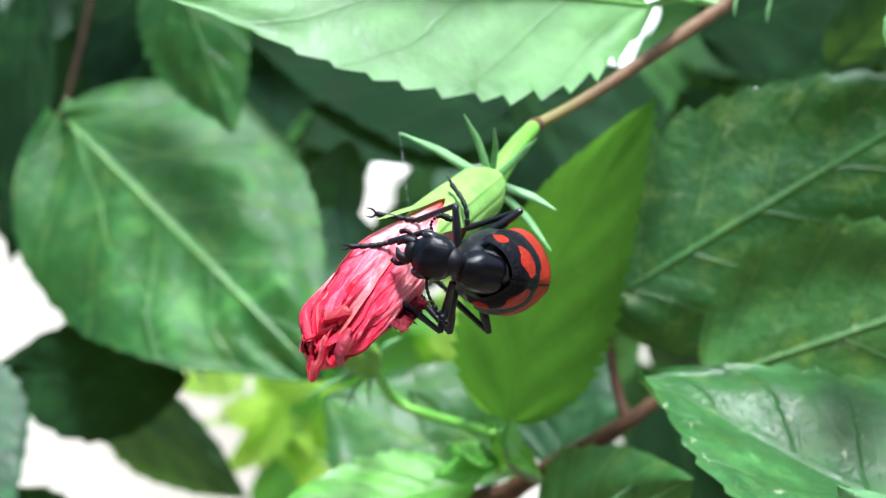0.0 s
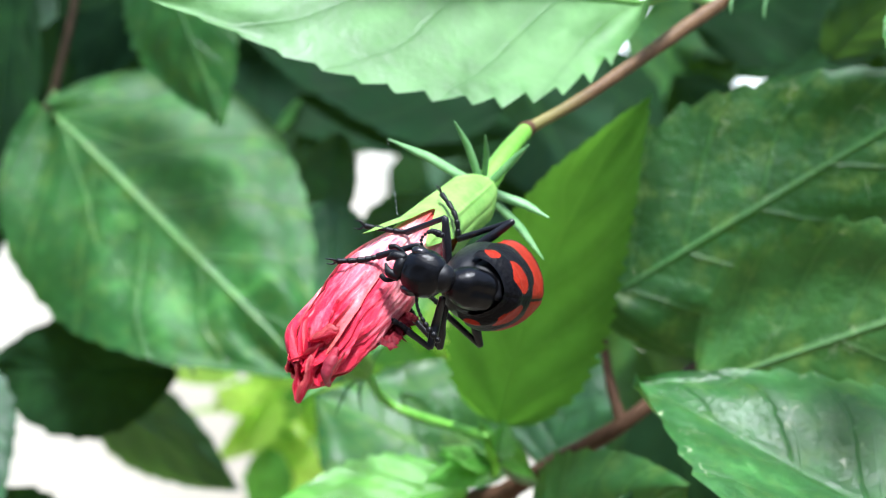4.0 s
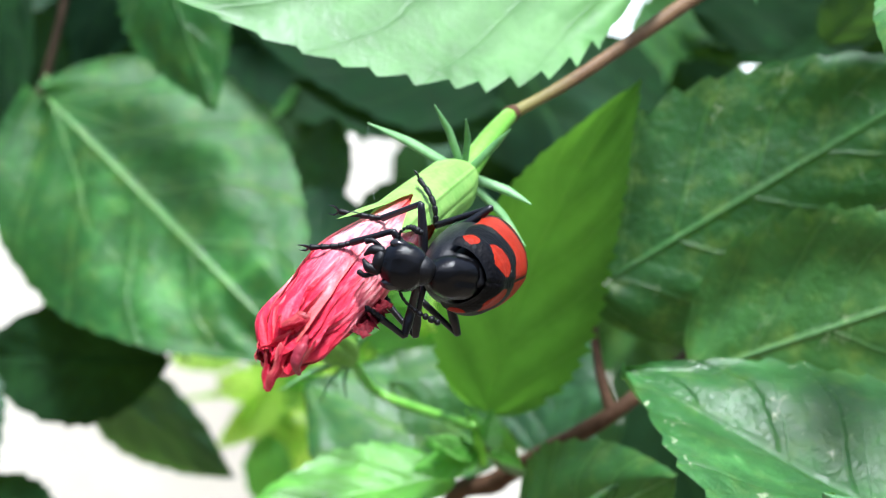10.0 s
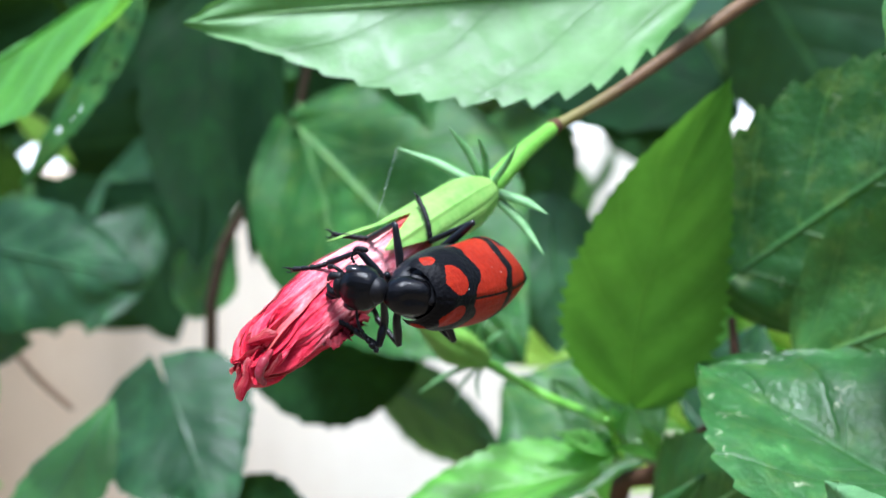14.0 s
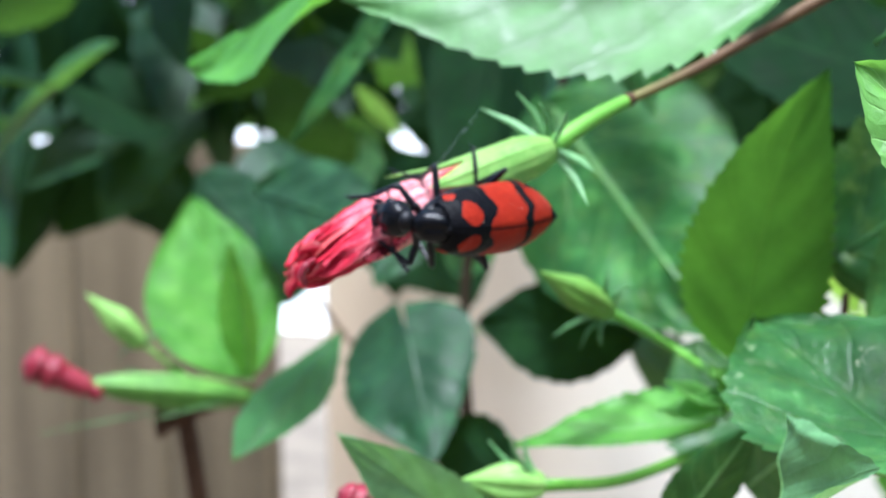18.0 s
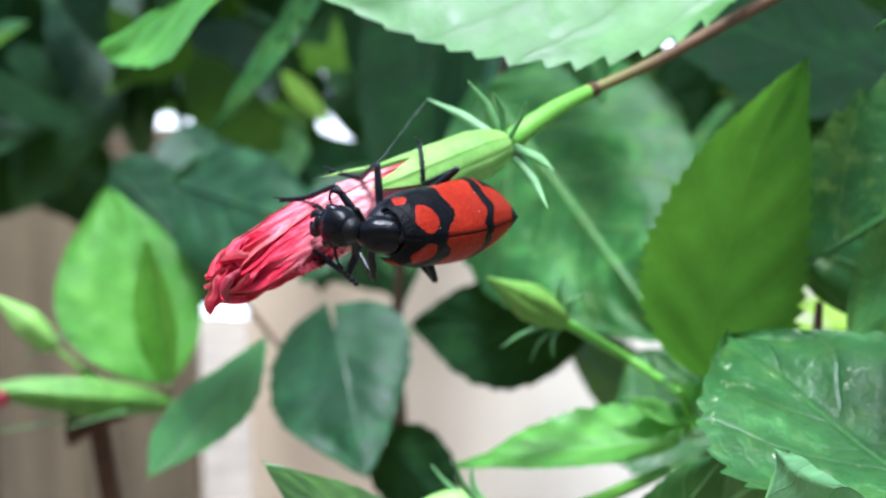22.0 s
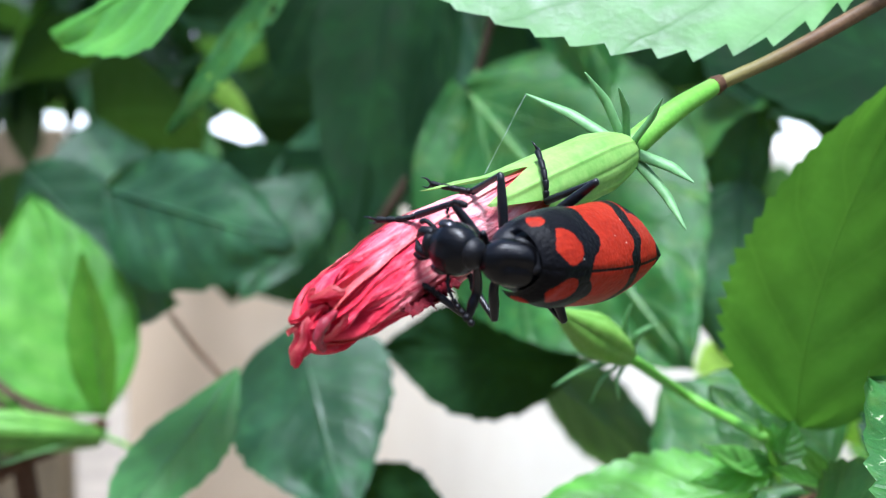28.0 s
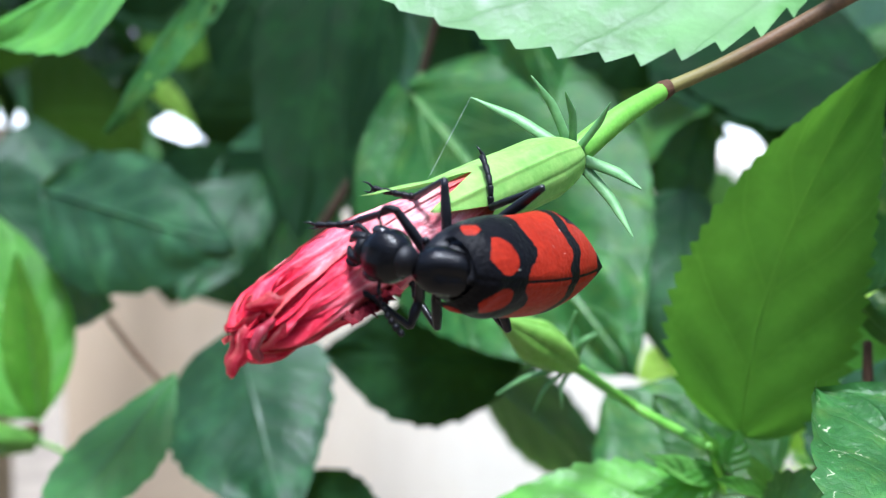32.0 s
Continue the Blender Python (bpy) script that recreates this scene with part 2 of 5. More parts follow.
SHELL_BLACK = plain_material("black_chitin", (0.0014, 0.0014, 0.0016), (0.003, 0.003, 0.0036), 0.22, 900.0, 1.0, 0.00012, spec=0.2)
SHELL_MATT = plain_material("rough_black_chitin", (0.002, 0.002, 0.0024), (0.006, 0.006, 0.007), 0.42, 1500.0, 0.9, 0.0001, spec=0.2)
SEPAL = plain_material("green_sepal", (0.19, 0.41, 0.06), (0.32, 0.55, 0.13), 0.5, 260.0, 0.3, through=0.2)
TWIG = plain_material("red_brown_twig", (0.070, 0.040, 0.018), (0.15, 0.088, 0.042), 0.55, 350.0, 0.6, spec=0.2)


def ripen(m):
    """The twig's young end is still ochre green."""
    n, l = m.node_tree.nodes, m.node_tree.links
    b = n["Principled BSDF"]
    old = b.inputs["Base Color"].links[0].from_socket
    sep = n.new("ShaderNodeSeparateXYZ")
    l.new(n.new("ShaderNodeTexCoord").outputs["Object"], sep.inputs[0])
    young = ramp_node(n, l, math_node(n, l, "MULTIPLY", sep.outputs["X"], 95.0), [(0.05, (1, 1, 1)), (0.75, (0, 0, 0))])
    l.new(mix_node(n, l, young, old, (0.17, 0.155, 0.045)), b.inputs["Base Color"])


ripen(TWIG)
SEPAL_YOUNG = plain_material("young_green_sepal", (0.11, 0.28, 0.02), (0.23, 0.42, 0.07), 0.5, 260.0, 0.4, through=0.25)
SEPAL_DEEP = plain_material("deep_green_sepal", (0.06, 0.18, 0.015), (0.14, 0.32, 0.035), 0.5, 260.0, 0.3, through=0.1)
LEAF_RIB = plain_material("dull_midrib", (0.03, 0.10, 0.02), (0.052, 0.15, 0.03), 0.5, 300.0)


def petal_material():
    """Wilted petals: streaks along the petal from deep red to pink, paler towards the calyx, dry brown-pink rims."""
    m, n, l, b = material("wilted_petal_streaked", 0.5, spec=0.18)
    uv = n.new("ShaderNodeUVMap")
    uv.uv_map = "blade"
    mp = n.new("ShaderNodeMapping")
    mp.inputs["Scale"].default_value = (2.2, 4.0, 1.0)
    l.new(uv.outputs[0], mp.inputs["Vector"])
    tc = n.new("ShaderNodeTexCoord").outputs["Object"]
    sep = n.new("ShaderNodeSeparateXYZ")
    l.new(uv.outputs[0], sep.inputs[0])
    streak = noise_node(n, l, 1.6, 6.0, 0.68, mp.outputs[0], 1.2)
    fine = noise_node(n, l, 900.0, 4.0, 0.7, tc)
    blot = noise_node(n, l, 190.0, 4.0, 0.6, tc)
    pale = math_node(n, l, "SUBTRACT", 0.66, math_node(n, l, "MULTIPLY", math_node(n, l, "ABSOLUTE", math_node(n, l, "SUBTRACT", sep.outputs["X"], 0.40)), 1.9))
    f = math_node(n, l, "ADD", math_node(n, l, "SUBTRACT", math_node(n, l, "MULTIPLY", streak, 1.9), 0.27), math_node(n, l, "MULTIPLY", blot, 0.5))
    f = math_node(n, l, "ADD", math_node(n, l, "ADD", f, math_node(n, l, "MULTIPLY", fine, 0.25)), math_node(n, l, "MULTIPLY", pale, 0.60))
    col = ramp_node(n, l, math_node(n, l, "SUBTRACT", f, 0.50), [(0.14, (0.44, 0.004, 0.020)), (0.44, (0.60, 0.016, 0.050)), (0.68, (0.70, 0.13, 0.17)), (1.0, (0.80, 0.42, 0.41))])
    rim = ramp_node(n, l, math_node(n, l, "ABSOLUTE", math_node(n, l, "SUBTRACT", sep.outputs["Y"], 0.5)), [(0.40, (0, 0, 0)), (0.5, (1, 1, 1))])
    col = mix_node(n, l, math_node(n, l, "MULTIPLY", rim, 0.3), col, (0.62, 0.33, 0.25))
    foot = ramp_node(n, l, math_node(n, l, "ADD", sep.outputs["X"], math_node(n, l, "MULTIPLY", streak, 0.12)), [(0.10, (1, 1, 1)), (0.30, (0, 0, 0))])
    col = mix_node(n, l, math_node(n, l, "MULTIPLY", foot, 0.8), col, (0.50, 0.045, 0.022))
    l.new(col, b.inputs["Base Color"])
    l.new(bump_node(n, l, math_node(n, l, "ADD", math_node(n, l, "MULTIPLY", streak, 1.0), math_node(n, l, "MULTIPLY", fine, 0.7)), 1.0, 0.0005), b.inputs["Normal"])
    tr = n.new("ShaderNodeBsdfTranslucent")
    l.new(col, tr.inputs["Color"])
    ms = n.new("ShaderNodeMixShader")
    ms.inputs[0].default_value = 0.15
    l.new(b.outputs[0], ms.inputs[1])
    l.new(tr.outputs[0], ms.inputs[2])
    l.new(ms.outputs[0], n["Material Output"].inputs["Surface"])
    return m


PETAL_STREAK = petal_material()


def wing_material():
    """Orange-red wing cases with wavy black cross bands, a round and a small spot near the shoulder, fine pits and short hairs' sheen."""
    m, n, l, b = material("banded_wing_case", 0.5, spec=0.06)
    tc = n.new("ShaderNodeTexCoord").outputs["Object"]
    sep = n.new("ShaderNodeSeparateXYZ")
    l.new(tc, sep.inputs[0])
    wob = math_node(n, l, "MULTIPLY", math_node(n, l, "SUBTRACT", noise_node(n, l, 520.0, 3.0, 0.6, tc), 0.5), 0.0012)
    x = math_node(n, l, "ADD", math_node(n, l, "MULTIPLY", sep.outputs["X"], -1.0), wob)
    y = math_node(n, l, "ABSOLUTE", sep.outputs["Y"])

    def inside(v, lo, hi):
        return math_node(n, l, "MULTIPLY", math_node(n, l, "GREATER_THAN", v, lo), math_node(n, l, "LESS_THAN", v, hi))

    def spot(cx, cy, rx, ry):
        a = math_node(n, l, "POWER", math_node(n, l, "DIVIDE", math_node(n, l, "SUBTRACT", x, cx), rx), 2.0)
        c = math_node(n, l, "POWER", math_node(n, l, "DIVIDE", math_node(n, l, "SUBTRACT", y, cy), ry), 2.0)
        return math_node(n, l, "LESS_THAN", math_node(n, l, "ADD", a, c), 1.0)

    wave = math_node(n, l, "MULTIPLY", math_node(n, l, "SINE", math_node(n, l, "MULTIPLY", y, 2300.0)), 0.00035)
    first = math_node(n, l, "SUBTRACT", math_node(n, l, "ADD", x, wave), math_node(n, l, "MULTIPLY", math_node(n, l, "MINIMUM", y, 0.0024), 0.55))
    xw = math_node(n, l, "ADD", x, wave)
    red = math_node(n, l, "MULTIPLY", math_node(n, l, "GREATER_THAN", first, 0.0052), math_node(n, l, "LESS_THAN", xw, 0.0117))
    red = math_node(n, l, "MAXIMUM", red, inside(xw, 0.0133, 0.0181))
    red = math_node(n, l, "MAXIMUM", red, spot(0.0028, 0.00175, 0.00130, 0.00125))
    z = sep.outputs["Z"]
    ball = math_node(n, l, "POWER", math_node(n, l, "SUBTRACT", x, 0.0014), 2.0)
    for v, c in ((y, 0.0036), (z, -0.0018)):
        ball = math_node(n, l, "ADD", ball, math_node(n, l, "POWER", math_node(n, l, "SUBTRACT", v, c), 2.0))
    red = math_node(n, l, "MAXIMUM", red, math_node(n, l, "LESS_THAN", ball, 0.0009 ** 2))
    q = math_node(n, l, "MAXIMUM", math_node(n, l, "DIVIDE", math_node(n, l, "SUBTRACT", x, 0.013), 0.00662), 0.0)
    rim = math_node(n, l, "POWER", math_node(n, l, "MAXIMUM", math_node(n, l, "SUBTRACT", 1.0, math_node(n, l, "POWER", q, 1.9)), 0.0), 0.72)
    rim = math_node(n, l, "MAXIMUM", math_node(n, l, "LESS_THAN", y, math_node(n, l, "SUBTRACT", math_node(n, l, "MULTIPLY", rim, 0.0043), 0.0005)), math_node(n, l, "LESS_THAN", x, 0.0138))
    red = math_node(n, l, "MULTIPLY", math_node(n, l, "MULTIPLY", red, rim), math_node(n, l, "GREATER_THAN", y, 0.00012))
    fine = noise_node(n, l, 2600.0, 4.0, 0.7, tc)
    rc = ramp_node(n, l, math_node(n, l, "ADD", math_node(n, l, "MULTIPLY", fine, 0.6), math_node(n, l, "MULTIPLY", noise_node(n, l, 300.0, 3.0, 0.6, tc), 0.4)), [(0.35, (0.17, 0.010, 0.0035)), (0.65, (0.29, 0.021, 0.007))])
    bc = ramp_node(n, l, fine, [(0.3, (0.0015, 0.0015, 0.002)), (0.7, (0.005, 0.005, 0.006))])
    grain = n.new("ShaderNodeTexVoronoi")
    grain.inputs["Scale"].default_value = 1100.0
    l.new(tc, grain.inputs["Vector"])
    dust = math_node(n, l, "MULTIPLY", math_node(n, l, "LESS_THAN", grain.outputs["Distance"], 0.085), math_node(n, l, "GREATER_THAN", noise_node(n, l, 420.0, 2.0, 0.5, tc), 0.56))
    l.new(mix_node(n, l, math_node(n, l, "MULTIPLY", dust, 0.7), mix_node(n, l, red, bc, rc), (0.42, 0.40, 0.34)), b.inputs["Base Color"])
    vor = n.new("ShaderNodeTexVoronoi")
    vor.inputs["Scale"].default_value = 2800.0
    l.new(tc, vor.inputs["Vector"])
    l.new(bump_node(n, l, math_node(n, l, "ADD", vor.outputs["Distance"], fine), 0.7, 0.00006), b.inputs["Normal"])
    return m


WING = wing_material()
# sunlight on the small leaves is put into this very pale lime
LEAF_SUNLIT_LIME = leaf_material("leaf_sunlit_lime", (0.46, 0.78, 0.06), (0.66, 0.92, 0.22), (0.5, 0.75, 0.15), 0.5, 0.6, glow=(0.6, 0.9, 0.1))
SHELL_EYE = plain_material("dark_eye", (0.006, 0.005, 0.005), (0.012, 0.010, 0.010), 0.12, 2500.0, 0.4, 0.0001)
SHELL_LEG = plain_material("black_leg_chitin", (0.003, 0.003, 0.004), (0.008, 0.008, 0.010), 0.32, 1200.0, 0.9, 0.00006, spec=0.3)


# ---- builders ----
def V(p):
    """A place from millimetres round the flower, which hangs a metre over the ground."""
    return Vector((p[0] / 1000, p[1] / 1000, 1 + p[2] / 1000))


def part(name, bm, mat, parent, label=""):
    me = bpy.data.meshes.new(name)
    bm.to_mesh(me)
    bm.free()
    me.materials.append(mat)
    for p in me.polygons:
        p.use_smooth = True
    ob = new(name, me)
    ob.parent = parent
    if label:
        tagged(ob, label)
    return ob


def thing(name, place, label, category, group="", kind=""):
    ob = new(name)
    ob.location = place
    ob.empty_display_size = 0.005
    return tagged(ob, label, category, group, kind)


def at_origin(bm, parent):
    """Moves a mesh built in the world's coordinates into those of its (unturned) parents."""
    off = Vector((0, 0, 0))
    p = parent
    while p is not None:
        off += p.location
        p = p.parent
    bmesh.ops.translate(bm, verts=bm.verts, vec=-off)
    return bm


def spline(points, steps):
    """Catmull-Rom points through the given ones."""
    pts = [Vector(p) for p in points]
    pts = [pts[0] * 2 - pts[1]] + pts + [pts[-1] * 2 - pts[-2]]
    out = []
    for i in range(1, len(pts) - 2):
        a, b, c, d = pts[i - 1:i + 3]
        for k in range(steps):
            t = k / steps
            out.append(0.5 * ((2 * b) + (c - a) * t + (2 * a - 5 * b + 4 * c - d) * t * t + (3 * b - a - 3 * c + d) * t ** 3))
    out.append(pts[-2])
    return out


def tube(points, radii, steps=6, ring=10, bm=None, lumps=0.0, flat=1.0, seed=0):
    """A rounded, tapered tube along a smooth line through the points (metres), with a radius at each of them."""
    bm = bm or bmesh.new()
    line = spline(points, steps)
    n = len(line)
    side = None
    rings = []
    for i, p in enumerate(line):
        d = (line[min(i + 1, n - 1)] - line[max(i - 1, 0)]).normalized()
        if side is None:
            side = d.orthogonal().normalized()
        side = (side - d * side.dot(d)).normalized()
        up = d.cross(side)
        f = i / (n - 1) * (len(radii) - 1)
        k = min(int(f), len(radii) - 2)
        r = radii[k] + (radii[k + 1] - radii[k]) * (f - k)
        if lumps:
            r *= 1 + lumps * noise.noise(Vector((i * 0.37, seed, 0.5)))
        rings.append([bm.verts.new(p + r * (math.cos(a) * side + flat * math.sin(a) * up)) for a in [2 * math.pi * j / ring for j in range(ring)]])
    for a, b in zip(rings, rings[1:]):
        for j in range(ring):
            bm.faces.new((a[j], a[(j + 1) % ring], b[(j + 1) % ring], b[j]))
    for rg, way in ((rings[0], -1), (rings[-1], 1)):
        i = 0 if way < 0 else n - 1
        d = (line[min(i + 1, n - 1)] - line[max(i - 1, 0)]).normalized()
        mid = sum((v.co for v in rg), Vector()) / ring
        tip = bm.verts.new(mid + d * way * (rg[0].co - mid).length * 0.6)
        for j in range(ring):
            f = (rg[(j + 1) % ring], rg[j], tip) if way < 0 else (rg[j], rg[(j + 1) % ring], tip)
            bm.faces.new(f)
    bmesh.ops.recalc_face_normals(bm, faces=bm.faces)
    return bm


def blade_mesh(base, tip, edge, other=1.0, fold=0.0, droop=0.0, wave=0.6, teeth=9, tooth=0.05, belly=0.42, heart=0.0, seed=1, nu=44, nv=8, hollow=0.0, bend=0.0, eaten=0.0, point=0.0, puff=1.0):
    """A toothed leaf blade from base to tip. edge: a place on the +v margin where it is widest. other: the other half's
    width against it. fold: degrees by which the other half bends back. droop: how far the middle rises over the chord, as a share of the length."""
    rnd = random.Random(seed)
    base, tip, edge = V(base), V(tip), V(edge)
    ax = tip - base
    length = ax.length
    ax.normalize()
    s = edge - base
    s -= ax * s.dot(ax)
    half = s.length
    s.normalize()
    up = ax.cross(s).normalized()
    bm = bmesh.new()
    uvl = bm.loops.layers.uv.new("blade")
    rows = []
    co = {}
    sh = rnd.random() * 50
    p = math.log(0.5) / math.log(belly)
    for i in range(nu + 1):
        u = i / nu
        w = math.sin(math.pi * u ** p) ** 0.8 * (1 - 0.25 * u) / 0.88
        w *= 1 - point * max(0.0, (u - 0.3) / 0.7) ** 1.5 * (1 - 0.3 * u)
        if u > 0.75:
            w *= 1 - 0.25 * ((u - 0.75) / 0.25)
        row = []
        for j in range(-nv, nv + 1):
            v = j / nv
            hw = half * (w + (0.03 if u < 0.96 else 0.0)) * (1 if v > 0 else other)
            if abs(v) > 0.9 and 0.08 < u < 0.97:
                cut = (u * teeth + (0.3 if v < 0 else 0) + 0.25 * noise.noise(Vector((u * 7, v, sh)))) % 1.0
                big = 0.65 + 0.7 * abs(noise.noise(Vector((math.floor(u * teeth) * 3.7, v * 5, sh))) * 1.6)
                hw *= 1 + tooth * big * (cut * 1.6 - 0.8) * (1.3 - 0.6 * u)
            q = abs(v) * hw
            ang = 0.0 if v >= 0 else radians(fold)
            out = s if v > 0 else -s
            d = out * math.cos(ang) - up * math.sin(ang)
            nrm = up * math.cos(ang) + out * math.sin(ang)
            back = heart * abs(v) ** 1.5 * (1 - u) ** 4 * length
            c = base + ax * (u * length - back) + d * q + s * bend * length * 4 * u * (1 - u)
            rise = droop * length * 4 * u * (1 - u)
            cup = hollow * half * abs(v) ** 2
            quilt = puff * 0.013 * length * math.sin(2 * math.pi * (u * 5.0 - abs(v) * 1.55)) * abs(v) * (1 - abs(v)) * 2
            wav = wave * half * 0.35 * noise.noise(Vector((u * 2.6 + sh, v * 1.4, sh * 0.7))) * (0.25 + abs(v))
            c += nrm * (wav + quilt + cup) + up * rise
            vert = bm.verts.new(c)
            co[vert] = (u, 0.5 + v / 2)
            row.append(vert)
        rows.append(row)
    for i, (a, b) in enumerate(zip(rows, rows[1:])):
        for j in range(2 * nv):
            if eaten and 0.1 < i / nu < 0.75 and abs(j - nv + 0.5) > 1.2 and noise.noise(Vector((i * 0.45, j * 0.75, seed))) > 0.42 - eaten:
                continue
            f = bm.faces.new((a[j], a[j + 1], b[j + 1], b[j]))
            for lp in f.loops:
                lp[uvl].uv = co[lp.vert]
    ridge = [r[nv].co.copy() for r in rows]
    grid = [[v.co.copy() for v in r] for r in rows]
    return bm, ridge, up, length, grid


def leaf(plant, base, tip, edge, mat, stalk=None, rib=None, label="", rib_side=1, veins=0, rib_size=1.0, stalk_mat=None, palm=False, **k):
    """A leaf of a plant: its blade, with the midrib and the stalk as pieces of their own."""
    bm, ridge, up, length, grid = blade_mesh(base, tip, edge, **k)
    ob = part("leaf", at_origin(bm, plant), mat, plant, label)
    r = length * 0.0085 * rib_size
    pts = [ridge[i] + up * r * 0.35 * rib_side for i in range(0, len(ridge), 6)]
    part("midrib", at_origin(tube(pts, [r, r * 0.75, r * 0.45, r * 0.15], 3, 8), plant), rib or mat, ob)
    nu, nv = len(grid) - 1, (len(grid[0]) - 1) // 2
    if palm:
        for way in (-1, 1):
            for lean, far in ((0.55, 0.60),):
                line = [grid[max(1, int(nu * far * q))][nv + way * round(nv * lean * q ** 0.8)] + up * r * 0.35 * rib_side for q in (0.02, 0.12, 0.25, 0.38, 0.5, 0.62, 0.75, 0.88, 1.0)]
                part("side_vein", at_origin(tube(line, [r * 0.7, r * 0.55, r * 0.4, r * 0.1], 3, 6), plant), rib or mat, ob)
    for i in range(veins):
        for way in (-1, 1):
            u0 = 0.06 + 0.62 * (i + (0.35 if way > 0 else 0.0)) / veins
            line = []
            for q in (0.02, 0.25, 0.5, 0.72, 0.9):
                uu = min(nu - 1, int((u0 + 0.25 * q ** 0.9) * nu))
                line.append(grid[uu][nv + way * round(q * nv)] + up * r * 0.06 * rib_side)
            part("side_vein", at_origin(tube(line, [r * 0.26, r * 0.22, r * 0.16, r * 0.05], 4, 6), plant), rib or mat, ob)
    if stalk:
        b = V(base)
        e = V(stalk)
        m = (b + e) / 2 + Vector((0, 0, 0.12 * (b - e).length))
        part("leaf_stalk", at_origin(tube([e, m, b], [r * 1.5, r * 1.2, r * 1.1], 6, 8), plant), stalk_mat or rib or STEM_GREEN, ob)
    return ob


STALK = plain_material("brownish_leaf_stalk", (0.05, 0.09, 0.022), (0.10, 0.16, 0.045), 0.5, 400.0, 0.6)
RIB = plain_material("pale_midrib", (0.12, 0.28, 0.06), (0.20, 0.38, 0.11), 0.45, 300.0)

# ---- the flowering branch ----
branch = thing("flowering_branch", V((4.7, 1.9, 1.3)), "thin red-brown hibiscus twig with large pale green toothed leaf", "branch")
part("twig", at_origin(tube([V((4.7, 1.9, 1.3)), V((11.0, 6.8, 4.7)), V((19.0, 13.0, 9.9)), V((28.2, 20.2, 16.0)), V((45, 33, 26)), V((130, 110, -60)), V((200, 240, -500)), V((210, 300, -1010))], [0.00068, 0.00070, 0.0008, 0.00095, 0.0013, 0.003, 0.006, 0.009], 6, 12, lumps=0.08), branch), TWIG, branch, "red-brown woody twig")
part("leaf_scar", at_origin(tube([V((4.2, 1.2, 1.0)), V((4.7, 1.9, 1.3)), V((5.3, 2.5, 1.7))], [0.00074, 0.00098, 0.00078], 4, 12), branch), STEM_BROWN, branch)
leaf(branch, (19.1, 23.3, 16.3), (-38.5, -1.5, 16.9), (-8.0, 2.2, 3.0), LEAF_PALE, stalk=(28.0, 20.0, 16.0), rib=RIB, other=0.9, fold=-48, droop=0.02, teeth=16, tooth=0.075, seed=3, belly=0.47, point=0.55, puff=0.3, rib_size=0.8, wave=0.35, hollow=0.05, nu=110, label="large pale green glossy toothed leaf")
leaf(branch, (27.0, 42.9, 23.3), (19.1, 1.8, 17.3), (23.7, 16.5, 15.7), LEAF_BRIGHT, rib=RIB, other=0.8, fold=30, seed=4, teeth=12, label="small light green toothed leaf")
for q in ((29.4, 19.2, 14.7), (34.5, 26.4, 14.5)):
    e = V(q)
    part("stipule", at_origin(tube([e + Vector((0.0006, 0.001, 0.0032)), e + Vector((0.0001, 0.0004, 0.0014)), e], [0.00018, 0.0002, 0.00005], 5, 6), branch), BRACT, branch)

# ---- the lower branch with the leaf coloured as back-lit, scarred leaf and bud ----
lower = thing("lower_branch", V((120.0, 160.0, -1000.0)), "brown hibiscus branch with bright green toothed leaves", "branch")
part("branch_wood", at_origin(tube([V((120, 160, -1005)), V((60, 120, -500)), V((12, 75, -110)), V((-3.2, 61.8, -59.6)), V((3.3, 55.9, -51.0)), V((8.6, 51.5, -46.7)), V((18.7, 44.7, -39.2)), V((29.5, 51.9, -32.7)), V((48.9, 67.6, -26.3))], [0.008, 0.006, 0.003, 0.0016, 0.0015, 0.0013, 0.0011, 0.0010, 0.0009], 6, 12, lumps=0.15), lower), STEM_BROWN, lower, "knotty dark brown branch")
part("side_twig", at_origin(tube([V((18.7, 44.7, -39.2)), V((17.3, 48.1, -33.9)), V((16.5, 51.7, -28.1))], [0.0010, 0.0007, 0.0006], 6, 10, lumps=0.15), lower), STEM_BROWN, lower)
leaf(lower, (2.1, 48.0, -39.7), (21.3, 31.5, 5.5), (21.5, 42.3, -20.5), LEAF_GLOW, rib_size=0.12, stalk=(9.0, 50.0, -49.0), stalk_mat=STALK, other=1.0, bend=-0.06, fold=14, teeth=22, tooth=0.07, seed=5, belly=0.36, wave=0.25, puff=0.3, nu=130, label="bright green leaf coloured as back-lit, with saw-toothed margin")
leaf(lower, (18.6, 46.4, -21.0), (66.4, 43.6, 8.5), (33.2, 47.7, 6.7), LEAF_SPECK, rib=LEAF_RIB, other=1.0, fold=10, teeth=13, tooth=0.05, seed=6, belly=0.36, heart=0.08, nu=90, rib_size=0.4, label="large dark green leaf with scattered pale specks")
leaf(lower, (27.3, 28.8, -31.3), (72.0, 24.6, -15.2), (45.8, 28.7, -9.9), LEAF_MOTTLED, rib=LEAF_RIB, other=1.0, fold=8, teeth=12, tooth=0.06, seed=7, belly=0.38, nu=90, rib_size=0.4, label="yellow-mottled green leaf")
leaf(lower, (57.2, -12.2, -45.4), (17.5, 12.5, -28.1), (43.2, 13.0, -25.7), LEAF_SCAR, rib=LEAF_RIB, other=1.0, fold=34, teeth=13, tooth=0.06, seed=8, belly=0.5, bend=-0.012, wave=0.5, nu=64, veins=3, rib_size=0.75, label="green leaf with white scratch scars")
